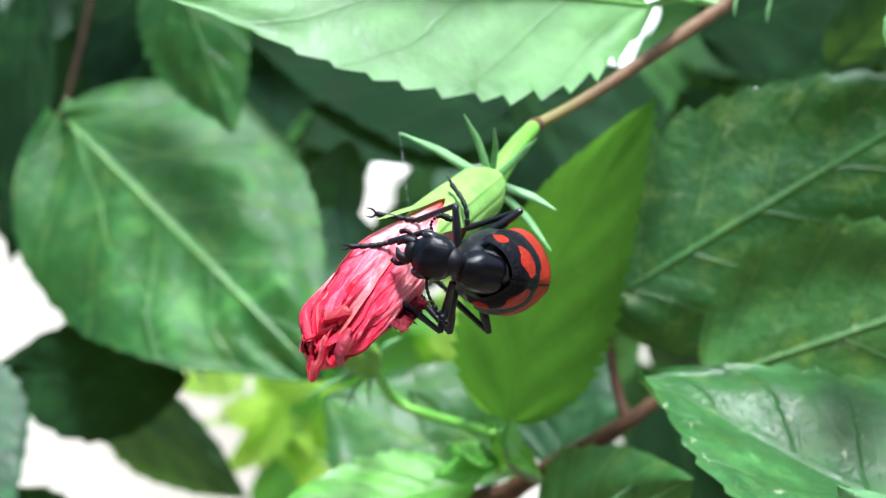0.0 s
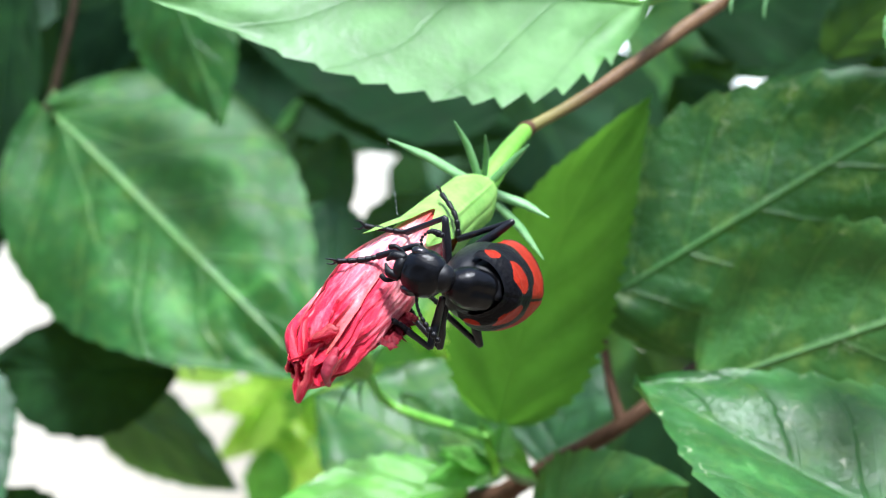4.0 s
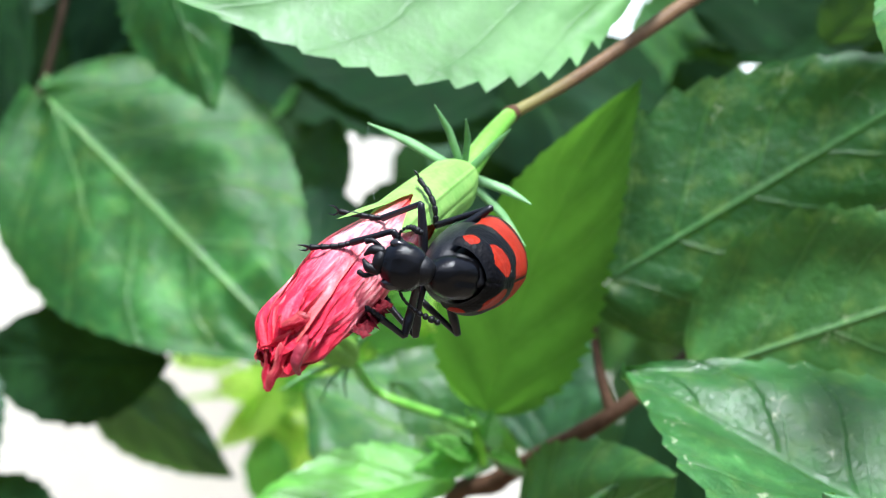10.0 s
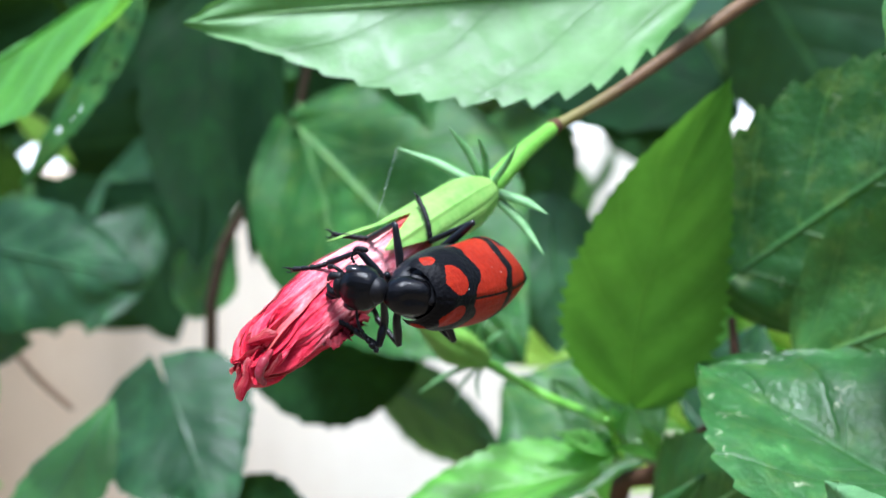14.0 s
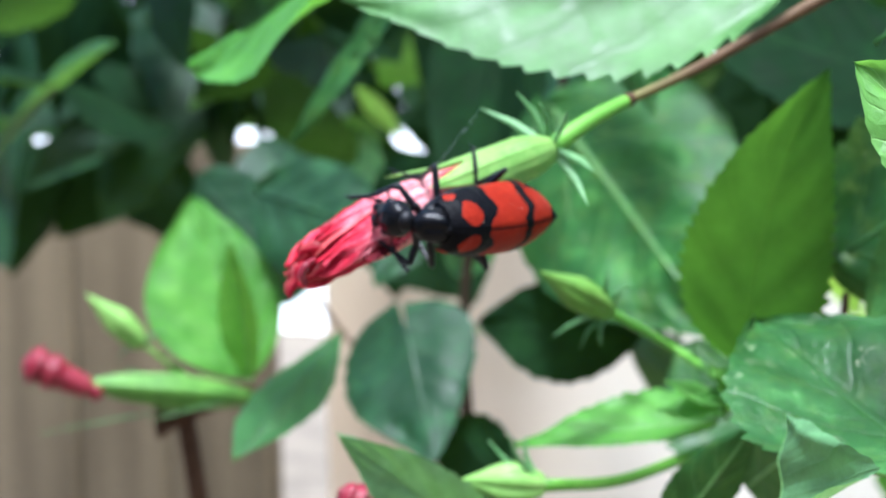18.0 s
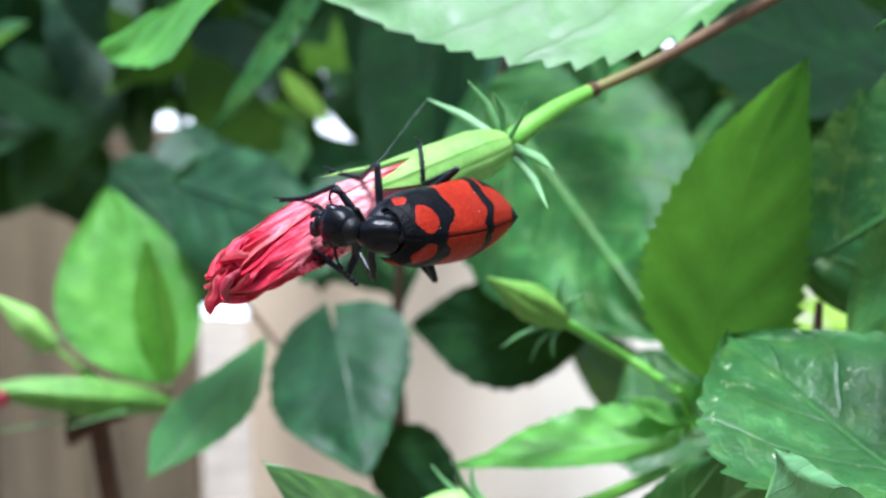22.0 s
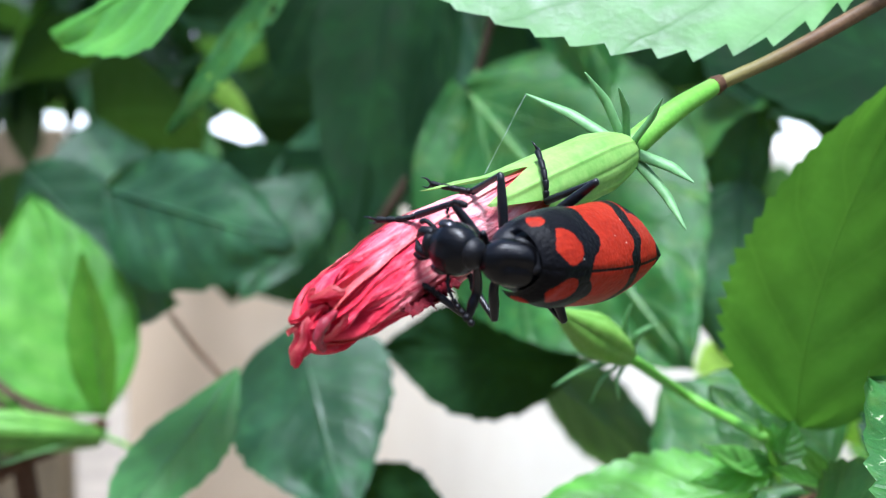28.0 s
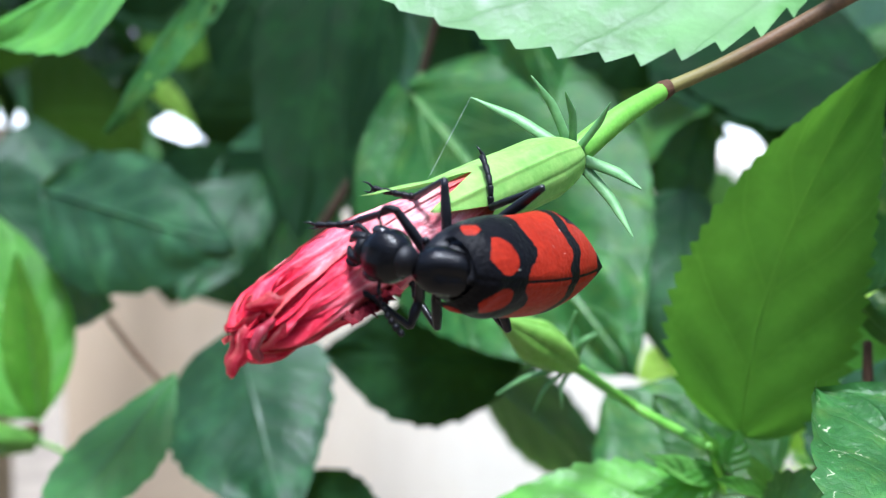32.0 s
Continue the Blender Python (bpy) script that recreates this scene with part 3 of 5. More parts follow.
leaf(lower, (-2.4, 46.5, -47.7), (-33.2, 36.2, -52.3), (-18.3, 47.3, -45.1), LEAF_BRIGHT, rib=RIB, stalk=(9.0, 50.0, -49.0), other=1.0, fold=35, teeth=13, tooth=0.085, seed=9, veins=5, label="young bright green toothed leaf")
leaf(lower, (6.0, 37.4, -56.2), (25.0, 21.6, -42.5), (13.9, 30.4, -38.6), LEAF_MID, rib=RIB, other=1.0, fold=15, teeth=12, seed=10, label="green toothed leaf below the scarred one")
leaf(lower, (-1.9, 80.6, -52.9), (-27.5, 87.3, -42.1), (-15.6, 98.6, -35.0), LEAF_MID, other=1.1, fold=10, teeth=12, seed=11, label="shaded green leaf")
leaf(lower, (9.7, 75.2, -51.9), (17.0, 80.4, -32.6), (20.6, 74.8, -41.4), LEAF_DARK, other=1.2, fold=10, teeth=10, seed=12, label="shaded green leaf")
leaf(lower, (34.3, -24.0, -45.3), (34.8, -20.1, -34.7), (32.8, -4.1, -44.2), LEAF_FROST, rib=RIB, other=0.9, fold=40, seed=31, teeth=10, label="young pale green leaf pointing up")
leaf(lower, (-18.5, 5.0, -62.5), (-26.2, -21.7, -40.9), (-18.6, -8.0, -47.0), LEAF_FROST, rib=RIB, other=0.9, fold=25, seed=32, teeth=12, label="pale green toothed leaf")
leaf(lower, (67.6, -59.4, -8.1), (57.6, -64.3, 2.3), (64.8, -60.2, 1.8), LEAF_YOUNG, rib=RIB, other=1.0, fold=20, seed=33, teeth=10, label="pale green leaf with ragged tip")
leaf(lower, (55.0, -1.7, 19.8), (42.1, -12.1, 6.3), (40.8, -3.2, 11.3), LEAF_MOTTLED, other=1.2, fold=10, seed=34, teeth=10, label="mottled grey-green leaf")
leaf(lower, (4.1, 13.2, -59.5), (17.6, 13.6, -41.7), (8.5, 12.2, -46.4), LEAF_MID, rib=RIB, other=0.9, fold=25, seed=61, teeth=12, veins=3, label="green toothed leaf with pale midrib")
leaf(lower, (0.8, 43.1, -46.0), (-0.8, 39.6, -37.7), (2.1, 44.2, -42.4), LEAF_TENDER, other=0.8, fold=70, seed=62, teeth=5, tooth=0.05, belly=0.35, point=0.5, label="young folded yellow-green leaf")
leaf(lower, (-0.5, 41.4, -45.0), (-6.0, 34.4, -40.4), (-3.4, 38.0, -40.3), LEAF_YOUNG, other=0.7, fold=60, seed=63, teeth=6, point=0.5, label="tiny folded young leaf")
leaf(lower, (3.5, 59.1, -48.8), (-12.1, 58.7, -37.2), (-3.1, 61.3, -35.9), LEAF_MID, rib=RIB, other=1.0, fold=20, seed=64, teeth=12, label="shaded green leaf")
leaf(lower, (6.3, 48.2, -47.2), (1.2, 46.1, -40.8), (4.7, 47.8, -42.8), LEAF_TENDER, other=0.8, fold=50, seed=65, teeth=6, point=0.4, label="young folded yellow-green leaf")
leaf(lower, (6.8, 42.9, -46.5), (1.7, 34.9, -42.6), (3.9, 39.4, -42.9), LEAF_BRIGHT, other=0.8, fold=60, seed=66, teeth=6, point=0.4, label="tiny folded young leaf")
# young leaves and stipules round the node
for q, e, w in (((0.1, 44.0, -38.9), 2.2, 1), ((2.7, 44.1, -38.4), 1.8, 2), ((-5.6, 36.7, -41.7), 1.6, 3), ((-7.8, 35.3, -45.0), 1.5, 4), ((-5.6, 47.4, -45.2), 1.6, 5), ((-6.4, 40.0, -42.2), 1.5, 6)):
    leaf(lower, (2.5 - w * 0.4, 42.0, -43.0 - 0.3 * w), q, tuple(Vector(q) + Vector((e, 0.3, -2.0))), LEAF_BRIGHT, other=1.0, fold=40, seed=40 + w, teeth=5, nu=18, nv=4, label="tiny folded young leaf")
part("shoot_stem", at_origin(tube([V((9.0, 50.0, -49.0)), V((4.0, 45.0, -46.5)), V((1.0, 41.5, -42.0))], [0.0006, 0.0005, 0.0004], 6, 10), lower), STALK, lower)


def small_bud(name, base, tip, stem, bracts, mat, label, fat=0.0019, petals=None, shut=3, stalk=0.00045):
    """A closed bud on a thin stalk: ribbed sepals that meet in a point, and narrow bracts bent back at its foot."""
    ob = thing(name, V(base), label, "flower bud")
    b, t = V(base), V(tip)
    part("bud_stalk", at_origin(tube([V(q) for q in stem] + [b], [stalk, stalk, stalk * 1.1], 6, 10), ob), STEM_GREEN, ob)
    ax = (t - b).normalized()
    sx = ax.orthogonal().normalized()
    sy = ax.cross(sx)
    n = (t - b).length
    for k in range(5):
        a = 2 * math.pi * k / 5
        pts, rad = [], []
        for u in (0.0, 0.2, 0.45, 0.75, 1.0):
            r = fat * (0.25 + 1.1 * math.sin(math.pi * min(1, u * 0.8 + 0.14)) ** 1.2) * (1 - u ** shut) * 0.55
            pts.append(b + ax * u * n + r * (math.cos(a) * sx + math.sin(a) * sy))
            rad.append(max(0.00012, r * 1.15))
        part("sepal", at_origin(tube(pts, rad, 4, 12, flat=0.9), ob), mat, ob)
    for q in bracts:
        e = V(q)
        r0 = b + (e - b).normalized() * 0.0009
        part("bract", at_origin(tube([r0, (r0 + e) / 2 + ax * 0.0009, e], [0.00045, 0.0004, 0.0001], 5, 8, flat=0.6), ob), BRACT, ob)
    if petals:
        e = V(petals)
        d = (e - t).normalized()
        part("petal_roll", at_origin(tube([t - d * 0.006, t, (t + e) / 2, e - d * 0.0036, e - d * 0.0018, e - d * 0.0010], [fat * 0.75, fat * 1.0, fat * 1.5, fat * 1.65, fat * 1.0, fat * 0.35], 8, 18, lumps=0.3), ob), PETAL, ob, "rolled red petals")
    return ob


small_bud("flower_bud", (-15.8, 36.1, -30.4), (-21.1, 23.7, -23.3), [(0.3, 39.6, -40.0), (-13.0, 54.6, -38.4)], [(-24.7, 34.2, -34.4), (-19.5, 33.3, -36.0), (-16.0, 33.5, -35.4), (-14.4, 33.7, -23.7), (-12.0, 35.8, -26.4), (-12.7, 35.8, -26.4)], SEPAL_YOUNG, "small green hibiscus bud with narrow curved bracts", stalk=0.00065)

# ---- leaves and shoots behind ----
back = thing("shrub_behind", V((-60, 170, -1000)), "hibiscus shrub with dark green leaves out of focus behind", "shrub")
part("trunk", at_origin(tube([V((-60, 170, -1010)), V((-70, 165, -600)), V((-95, 160, -250)), V((-105.8, 137.7, -49.8)), V((-85, 150, 8)), V((-70, 160, 90))], [0.011, 0.009, 0.005, 0.0015, 0.0008, 0.0006], 6, 12, lumps=0.2), back), STEM_DARK, back, "grey-brown woody stem")
part("thin_stem", at_origin(tube([V((-175.0, 174.5, -46.1)), V((-169.4, 176.4, -54.0)), V((-158.3, 170.1, -59.6))], [0.0006, 0.0007, 0.0006], 6, 8), back), STEM_BROWN, back)
leaf(back, (-82.8, 140.9, 3.5), (-30.4, 112.0, -42.9), (-35.7, 134.4, -3.6), LEAF_SHEEN, rib=RIB, palm=True, nv=12, stalk=(-85, 150, 8), other=0.92, fold=12, teeth=16, tooth=0.025, seed=13, belly=0.40, heart=0.06, wave=0.5, puff=1.4, rib_size=0.27, label="broad dark green glossy leaf with pale veins")
leaf(back, (-60.8, 127.0, 37.2), (-46.9, 118.0, 1.0), (-43.0, 120.0, 19.0), LEAF_SHEEN, other=1.2, fold=15, teeth=12, tooth=0.08, seed=14, label="dark green toothed leaf")
leaf(back, (3.7, 151.1, 4.6), (-49.3, 140.7, 23.6), (-16.2, 156.8, 24.6), LEAF_SHADE_TONE, other=1.2, fold=10, seed=15, label="green leaf darkened as if in deep shade")
leaf(back, (-59.3, 137.8, -46.6), (-95.3, 126.9, -44.2), (-78.5, 132.3, -34.7), LEAF_SHADE_TONE, stalk=(-60, 160, -50), other=1.15, fold=12, seed=16, belly=0.5, label="round dark green leaf")
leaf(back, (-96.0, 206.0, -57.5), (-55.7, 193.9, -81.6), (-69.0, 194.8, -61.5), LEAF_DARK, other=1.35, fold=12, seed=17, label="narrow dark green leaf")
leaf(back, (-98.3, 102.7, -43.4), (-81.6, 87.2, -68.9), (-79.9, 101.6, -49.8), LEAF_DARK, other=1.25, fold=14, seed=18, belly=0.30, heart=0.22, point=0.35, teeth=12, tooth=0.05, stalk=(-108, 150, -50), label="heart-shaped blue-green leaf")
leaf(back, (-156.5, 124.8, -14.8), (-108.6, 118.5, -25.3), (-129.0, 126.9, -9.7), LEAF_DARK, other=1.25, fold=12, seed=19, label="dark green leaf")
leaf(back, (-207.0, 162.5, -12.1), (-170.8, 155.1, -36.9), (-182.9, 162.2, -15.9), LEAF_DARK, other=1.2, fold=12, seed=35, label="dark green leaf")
leaf(back, (-115.5, 175.9, 39.2), (-110.2, 145.4, -26.1), (-100.6, 169.0, 5.9), LEAF_SHADE_TONE, other=0.95, fold=14, seed=20, label="long dark hanging leaf")
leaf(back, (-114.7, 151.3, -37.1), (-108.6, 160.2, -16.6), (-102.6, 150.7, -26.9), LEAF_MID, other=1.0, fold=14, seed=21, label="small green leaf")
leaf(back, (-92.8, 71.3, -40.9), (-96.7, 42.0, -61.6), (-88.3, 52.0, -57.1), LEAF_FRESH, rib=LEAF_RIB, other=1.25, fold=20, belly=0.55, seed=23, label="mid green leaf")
leaf(back, (-86.9, 101.4, -62.7), (-68.9, 100.0, -79.9), (-75.4, 102.8, -62.1), LEAF_SHADE_TONE, other=1.0, fold=14, seed=36, label="dark leaf low in the shrub")
leaf(back, (37.3, 123.0, 19.0), (68.3, 114.6, 30.2), (49.5, 112.8, 11.4), LEAF_SHADE_TONE, other=1.0, fold=10, seed=37, label="broad dull green leaf")
leaf(back, (-91.4, 150.2, 34.4), (-93.0, 136.4, -24.4), (-86.7, 143.5, 5.1), LEAF_SHADE_TONE, other=1.3, fold=14, seed=38, label="long dark hanging leaf")
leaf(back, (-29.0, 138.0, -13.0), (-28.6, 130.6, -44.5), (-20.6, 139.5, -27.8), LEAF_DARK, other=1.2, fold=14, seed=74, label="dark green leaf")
leaf(back, (-213.7, 249.9, 13.9), (-198.9, 255.3, -3.3), (-203.5, 254.0, 6.7), LEAF_SUNLIT_LIME, other=1.0, fold=25, seed=75, label="small lime green leaf coloured as if sunlit")
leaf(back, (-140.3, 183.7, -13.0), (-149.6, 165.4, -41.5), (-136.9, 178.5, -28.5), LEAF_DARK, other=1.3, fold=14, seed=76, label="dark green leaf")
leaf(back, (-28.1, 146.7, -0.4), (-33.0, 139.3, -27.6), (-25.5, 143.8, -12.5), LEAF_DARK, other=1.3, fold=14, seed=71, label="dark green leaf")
leaf(back, (-75.7, 191.2, 41.0), (-90.1, 193.6, 7.8), (-71.9, 190.2, 23.4), LEAF_SHADE_TONE, other=1.4, fold=14, seed=72, label="green leaf darkened as if in deep shade")
leaf(back, (79.9, 158.6, 22.1), (47.6, 146.6, 10.2), (63.3, 152.0, 8.6), LEAF_SHADE_TONE, other=1.2, fold=14, seed=73, label="green leaf darkened as if in deep shade")
leaf(back, (5.5, 163.0, -1.0), (-38.2, 158.0, 6.8), (-17.6, 160.0, -4.5), LEAF_SHADE_TONE, other=1.3, fold=8, seed=77, label="green leaf darkened as if in deep shade")
leaf(back, (-107.0, 200.0, 4.5), (-62.0, 190.0, 24.5), (-87.0, 195.0, 2.6), LEAF_SHADE_TONE, other=1.3, fold=8, seed=78, label="green leaf darkened as if in deep shade")
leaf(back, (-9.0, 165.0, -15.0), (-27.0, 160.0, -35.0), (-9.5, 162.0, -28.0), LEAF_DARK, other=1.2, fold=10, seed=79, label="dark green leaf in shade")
leaf(back, (-118.0, 322.0, 16.0), (-105.0, 318.0, -6.0), (-99.0, 320.0, 4.0), LEAF_SHADE_TONE, other=1.2, fold=10, seed=80, label="green leaf darkened as if in deep shade")
leaf(back, (-159.3, 132.0, -33.0), (-141.1, 128.0, -37.9), (-152.2, 130.0, -42.8), LEAF_DARK, other=0.9, fold=12, seed=81, label="small dark green leaf")
leaf(back, (53.5, 82.9, 11.2), (66.1, 74.2, 26.2), (55.1, 78.6, 21.4), LEAF_DARK, other=1.1, fold=10, seed=39, label="dull green leaf")

shoot = thing("young_shoot", V((-160, 150, -1000)), "young hibiscus shoot with light green leaves", "shoot")
part("shoot_stem", at_origin(tube([V((-160, 150, -1010)), V((-165, 150, -400)), V((-164.6, 109.9, -83.2)), V((-168.2, 102.4, -71.3)), V((-159.1, 108.6, -64.9)), V((-150.4, 114.4, -60.4))], [0.007, 0.005, 0.0024, 0.0018, 0.0017, 0.0012], 6, 12, lumps=0.15), shoot), STEM_BROWN, shoot, "dark woody stem")
leaf(shoot, (-150.7, 114.3, -58.7), (-169.1, 117.1, -15.3), (-149.0, 122.7, -37.6), LEAF_BRIGHT, rib=RIB, stalk=(-150.1, 114.4, -63.8), other=1.55, fold=24, seed=24, belly=0.45, teeth=0, tooth=0.0, wave=0.3, label="broad light green leaf")
leaf(shoot, (-147.3, 110.6, -58.0), (-145.3, 102.0, -25.3), (-141.6, 105.6, -43.7), LEAF_TENDER, rib=RIB, other=1.1, fold=70, seed=27, belly=0.45, teeth=0, tooth=0.0, label="young folded yellow-green leaf")
small_bud("red_bud", (-151.2, 113.7, -63.1), (-176.8, 83.4, -57.2), [(-145.6, 117.2, -66.0), (-148.4, 115.5, -64.1)], [(-181.5, 76.2, -68.2), (-160.3, 89.9, -66.0), (-169.3, 90.8, -54.3)], SEPAL_DEEP, "red hibiscus bud in a long green calyx", fat=0.0028, petals=(-185.0, 74.6, -51.0), shut=12)
small_bud("green_bud", (-168.8, 97.4, -49.4), (-176.5, 87.3, -37.1), [(-151.2, 113.7, -63.4), (-160.6, 104.5, -57.9)], [(-173.8, 94.0, -52.9), (-163.8, 100.7, -46.6)], SEPAL, "small pale green bud on a thin stalk", fat=0.0024)

hang = thing("hanging_spray", V((-72.2, 71.6, 38.5)), "hibiscus spray with light green leaves, one eaten through", "branch")
part("spray_stem", at_origin(tube([V((-56.6, 33.7, 29.3)), V((-72.2, 71.6, 38.5)), V((-60, 170, 90)), V((-70, 160, 88))], [0.0008, 0.001, 0.0012, 0.0012], 5, 8), hang), STEM_BROWN, hang)
leaf(hang, (-57.8, 32.9, 28.4), (-108.1, 46.6, 10.8), (-62.7, 23.3, 14.6), LEAF_BRIGHT, other=0.7, fold=30, seed=25, label="light green leaf with toothed tip")
leaf(hang, (-88.6, 90.9, 35.0), (-114.0, 84.9, -3.4), (-93.1, 86.8, 16.3), LEAF_MID, other=0.7, fold=30, seed=26, eaten=0.10, nv=10, label="green leaf with eaten holes")

small_bud("low_red_bud", (-23.0, -5.2, -58.5), (-28.3, -11.7, -53.5), [(-16.3, 4.7, -63.1), (-21.7, 1.4, -61.8)], [(-24.2, -11.9, -59.2)], SEPAL, "red hibiscus bud low in the shrub", fat=0.0016, petals=(-31.3, -15.7, -49.7), shut=12)
small_bud("green_pod", (-14.9, 12.3, -53.2), (-24.8, 6.0, -52.1), [(-4.4, 46.3, -52.7), (-9.7, 27.3, -54.6)], [(-17.0, 11.4, -46.2), (-21.5, 8.6, -46.5), (-16.6, 5.9, -44.9)], SEPAL, "green hibiscus pod with upright bracts", fat=0.0022, stalk=0.0009)

# ---- the wilted flower ----
flower = thing("hibiscus_flower", V((0.5, -11.5, -3.5)), "wilted red hibiscus flower hanging from a green calyx", "flower")
NECK, END = V((0.1, -10.6, -4.6)), V((-15.5, -44.8, -18.6))
FLONG = (END - NECK).length
FAX = (END - NECK).normalized()
FS = FAX.cross(Vector((0, 0, 1))).normalized()
FU = FS.cross(FAX)
BOW = math.cos(radians(105)) * FS + math.sin(radians(105)) * FU
part("stalk", at_origin(tube([V((4.7, 1.9, 1.3)), V((2.6, -4.0, -1.0)), NECK + FAX * 0.0004], [0.00085, 0.00105, 0.0013], 6, 14), flower), STEM_GREEN, flower)


def on_flower(s, a, r):
    c = NECK + FAX * s * FLONG + BOW * 0.0010 * math.sin(math.pi * min(1.0, max(0.0, s)))
    return c + r * (math.cos(a) * FS + math.sin(a) * FU)


def sheet(fn, nu, nv, closed, u0=0.0):
    """A mesh over u and v in 0..1 whose places fn gives; its coordinates are kept for the material."""
    bm = bmesh.new()
    uvl = bm.loops.layers.uv.new("blade")
    rows = [[bm.verts.new(fn(i / nu, j / nv)) for j in range(nv if closed else nv + 1)] for i in range(nu + 1)]
    for i in range(nu):
        for j in range(nv):
            k = (j + 1) % nv if closed else j + 1
            f = bm.faces.new((rows[i][j], rows[i][k], rows[i + 1][k], rows[i + 1][j]))
            for lp, (p, q) in zip(f.loops, ((i, j), (i, j + 1), (i + 1, j + 1), (i + 1, j))):
                lp[uvl].uv = (u0 + (1 - u0) * p / nu, q / nv)
    bmesh.ops.recalc_face_normals(bm, faces=bm.faces)
    return bm


TIP_ANGLE = radians(75)
SEPAL_TIPS = (0.595, 0.53, 0.47, 0.48, 0.50)


def calyx_place(u, v):
    """Five sepals, joined to a third of the flower's length and pointed beyond; the uppermost is the longest and stands off."""
    a = 2 * math.pi * v
    k = (a - TIP_ANGLE) / (2 * math.pi / 5)
    near = 1 - 2 * abs(k - round(k))
    top = SEPAL_TIPS[round(k) % 5]
    s = u * (0.335 + (top - 0.335) * near ** 1.25)
    r = 0.0012 + 0.00165 * min(1.0, s / 0.11) ** 0.5 + 0.0005 * max(0.0, (s - 0.2) / 0.25) + 0.0010 * max(0.0, (s - 0.42) / 0.17)
    r *= 1 + 0.05 * math.exp(-((near - 1) / 0.10) ** 2) - 0.02 * math.exp(-(near / 0.09) ** 2) + 0.035 * noise.noise(Vector((s * 9, math.cos(a) * 3, math.sin(a) * 3)))
    return on_flower(s, a, r)


part("calyx", at_origin(sheet(calyx_place, 44, 150, True), flower), CALYX, flower, "pale green calyx with pointed sepals")


def petal_place(k):
    """One of five petals, wound round each other, dried into fine lengthwise creases and crumpled at the end."""
    a0 = radians(84 + 72 * k + 20)

    def place(u, v):
        s = 0.30 + 0.665 * u
        a = a0 + radians(150) * (v - 0.5) + radians(40) * u
        lay = 0.0005 * (v - 0.5)
        g = min(1.0, max(0.0, u / 0.55))
        r = 0.0023 + 0.00110 * g * g * (3 - 2 * g)
        close = max(0.0, (u - 0.55) / 0.45)
        r *= 1 - 0.42 * close ** 1.5 - 0.50 * max(0.0, (u - 0.88) / 0.12) ** 2
        twist = a - radians(40) * u
        q = Vector((u * 2.0, math.cos(twist) * 2.2, math.sin(twist) * 2.2))
        along = noise.noise(Vector((u * 2.4 + k * 3, math.cos(twist) * 9, math.sin(twist) * 9)))
        fine = noise.noise(Vector((u * 5.0 + k * 5, math.cos(twist) * 21, math.sin(twist) * 21)))
        r += 0.00055 * noise.noise(q) * (0.4 + u) + 0.00011 * (1 - 2.2 * abs(along)) * (0.35 + 0.65 * u) + 0.00006 * (1 - 2.2 * abs(fine)) + 0.0015 * max(0.0, u - 0.40) * (0.35 - abs(noise.noise(Vector((u * 6.0 + k, q.y * 1.5, q.z * 1.5))))) + lay * (1 - 0.3 * close)
        w = max(0.0, (u - 0.70) / 0.30)
        p = on_flower(s + 0.035 * w * noise.noise(q * 1.9) + 0.03 * (v - 0.5) * w, a, max(0.0003, r))
        o = q * 3.1
        return p + w * 0.0013 * Vector((noise.noise(o), noise.noise(o + Vector((9, 0, 0))), noise.noise(o + Vector((0, 9, 0)))))

    return place


for k in range(5):
    part("petal", at_origin(sheet(petal_place(k), 110, 100, False), flower), PETAL_STREAK, flower, "crumpled red petal" if k == 0 else "")


def lobe(root, tip, width, seed, curl=0.5):
    """A crumpled petal end: a folded, curled tongue."""
    root, tip = V(root), V(tip)
    ax = tip - root
    s = ax.cross(FU).normalized()
    up = s.cross(ax).normalized()

    def place(u, v):
        x = (v - 0.5) * 2
        w = width / 1000 * (1 - 0.75 * u ** 2)
        n0 = noise.noise(Vector((u * 3 + seed, x * 2, seed)))
        return root + ax * (u + 0.08 * n0) + s * x * w * math.cos(curl * abs(x)) + up * (w * curl * x * x + 0.0006 * n0)

    return part("petal_tip", at_origin(sheet(place, 14, 12, False, 0.75), flower), PETAL_STREAK, flower)


EATEN = plain_material("gnawed_petal", (0.05, 0.002, 0.006), (0.16, 0.010, 0.016), 0.6, 700.0, 0.9, 0.0002, spec=0.1)


def gnawed(root, tip, width, seed):
    """A ragged dark scrap of petal where it is being eaten."""
    root, tip = V(root), V(tip)
    ax = tip - root
    side = ax.cross(FAX).normalized()

    def place(u, v):
        x = (v - 0.5) * 2
        n0 = noise.noise(Vector((u * 5 + seed, x * 4, seed)))
        return root + ax * (u * (1 + 0.35 * noise.noise(Vector((x * 5, seed, 2.0))))) + FAX * x * width / 1000 + side * 0.0009 * n0

    return part("gnawed_edge", at_origin(sheet(place, 10, 16, False, 0.5), flower), EATEN, flower, "gnawed dark red petal edge")


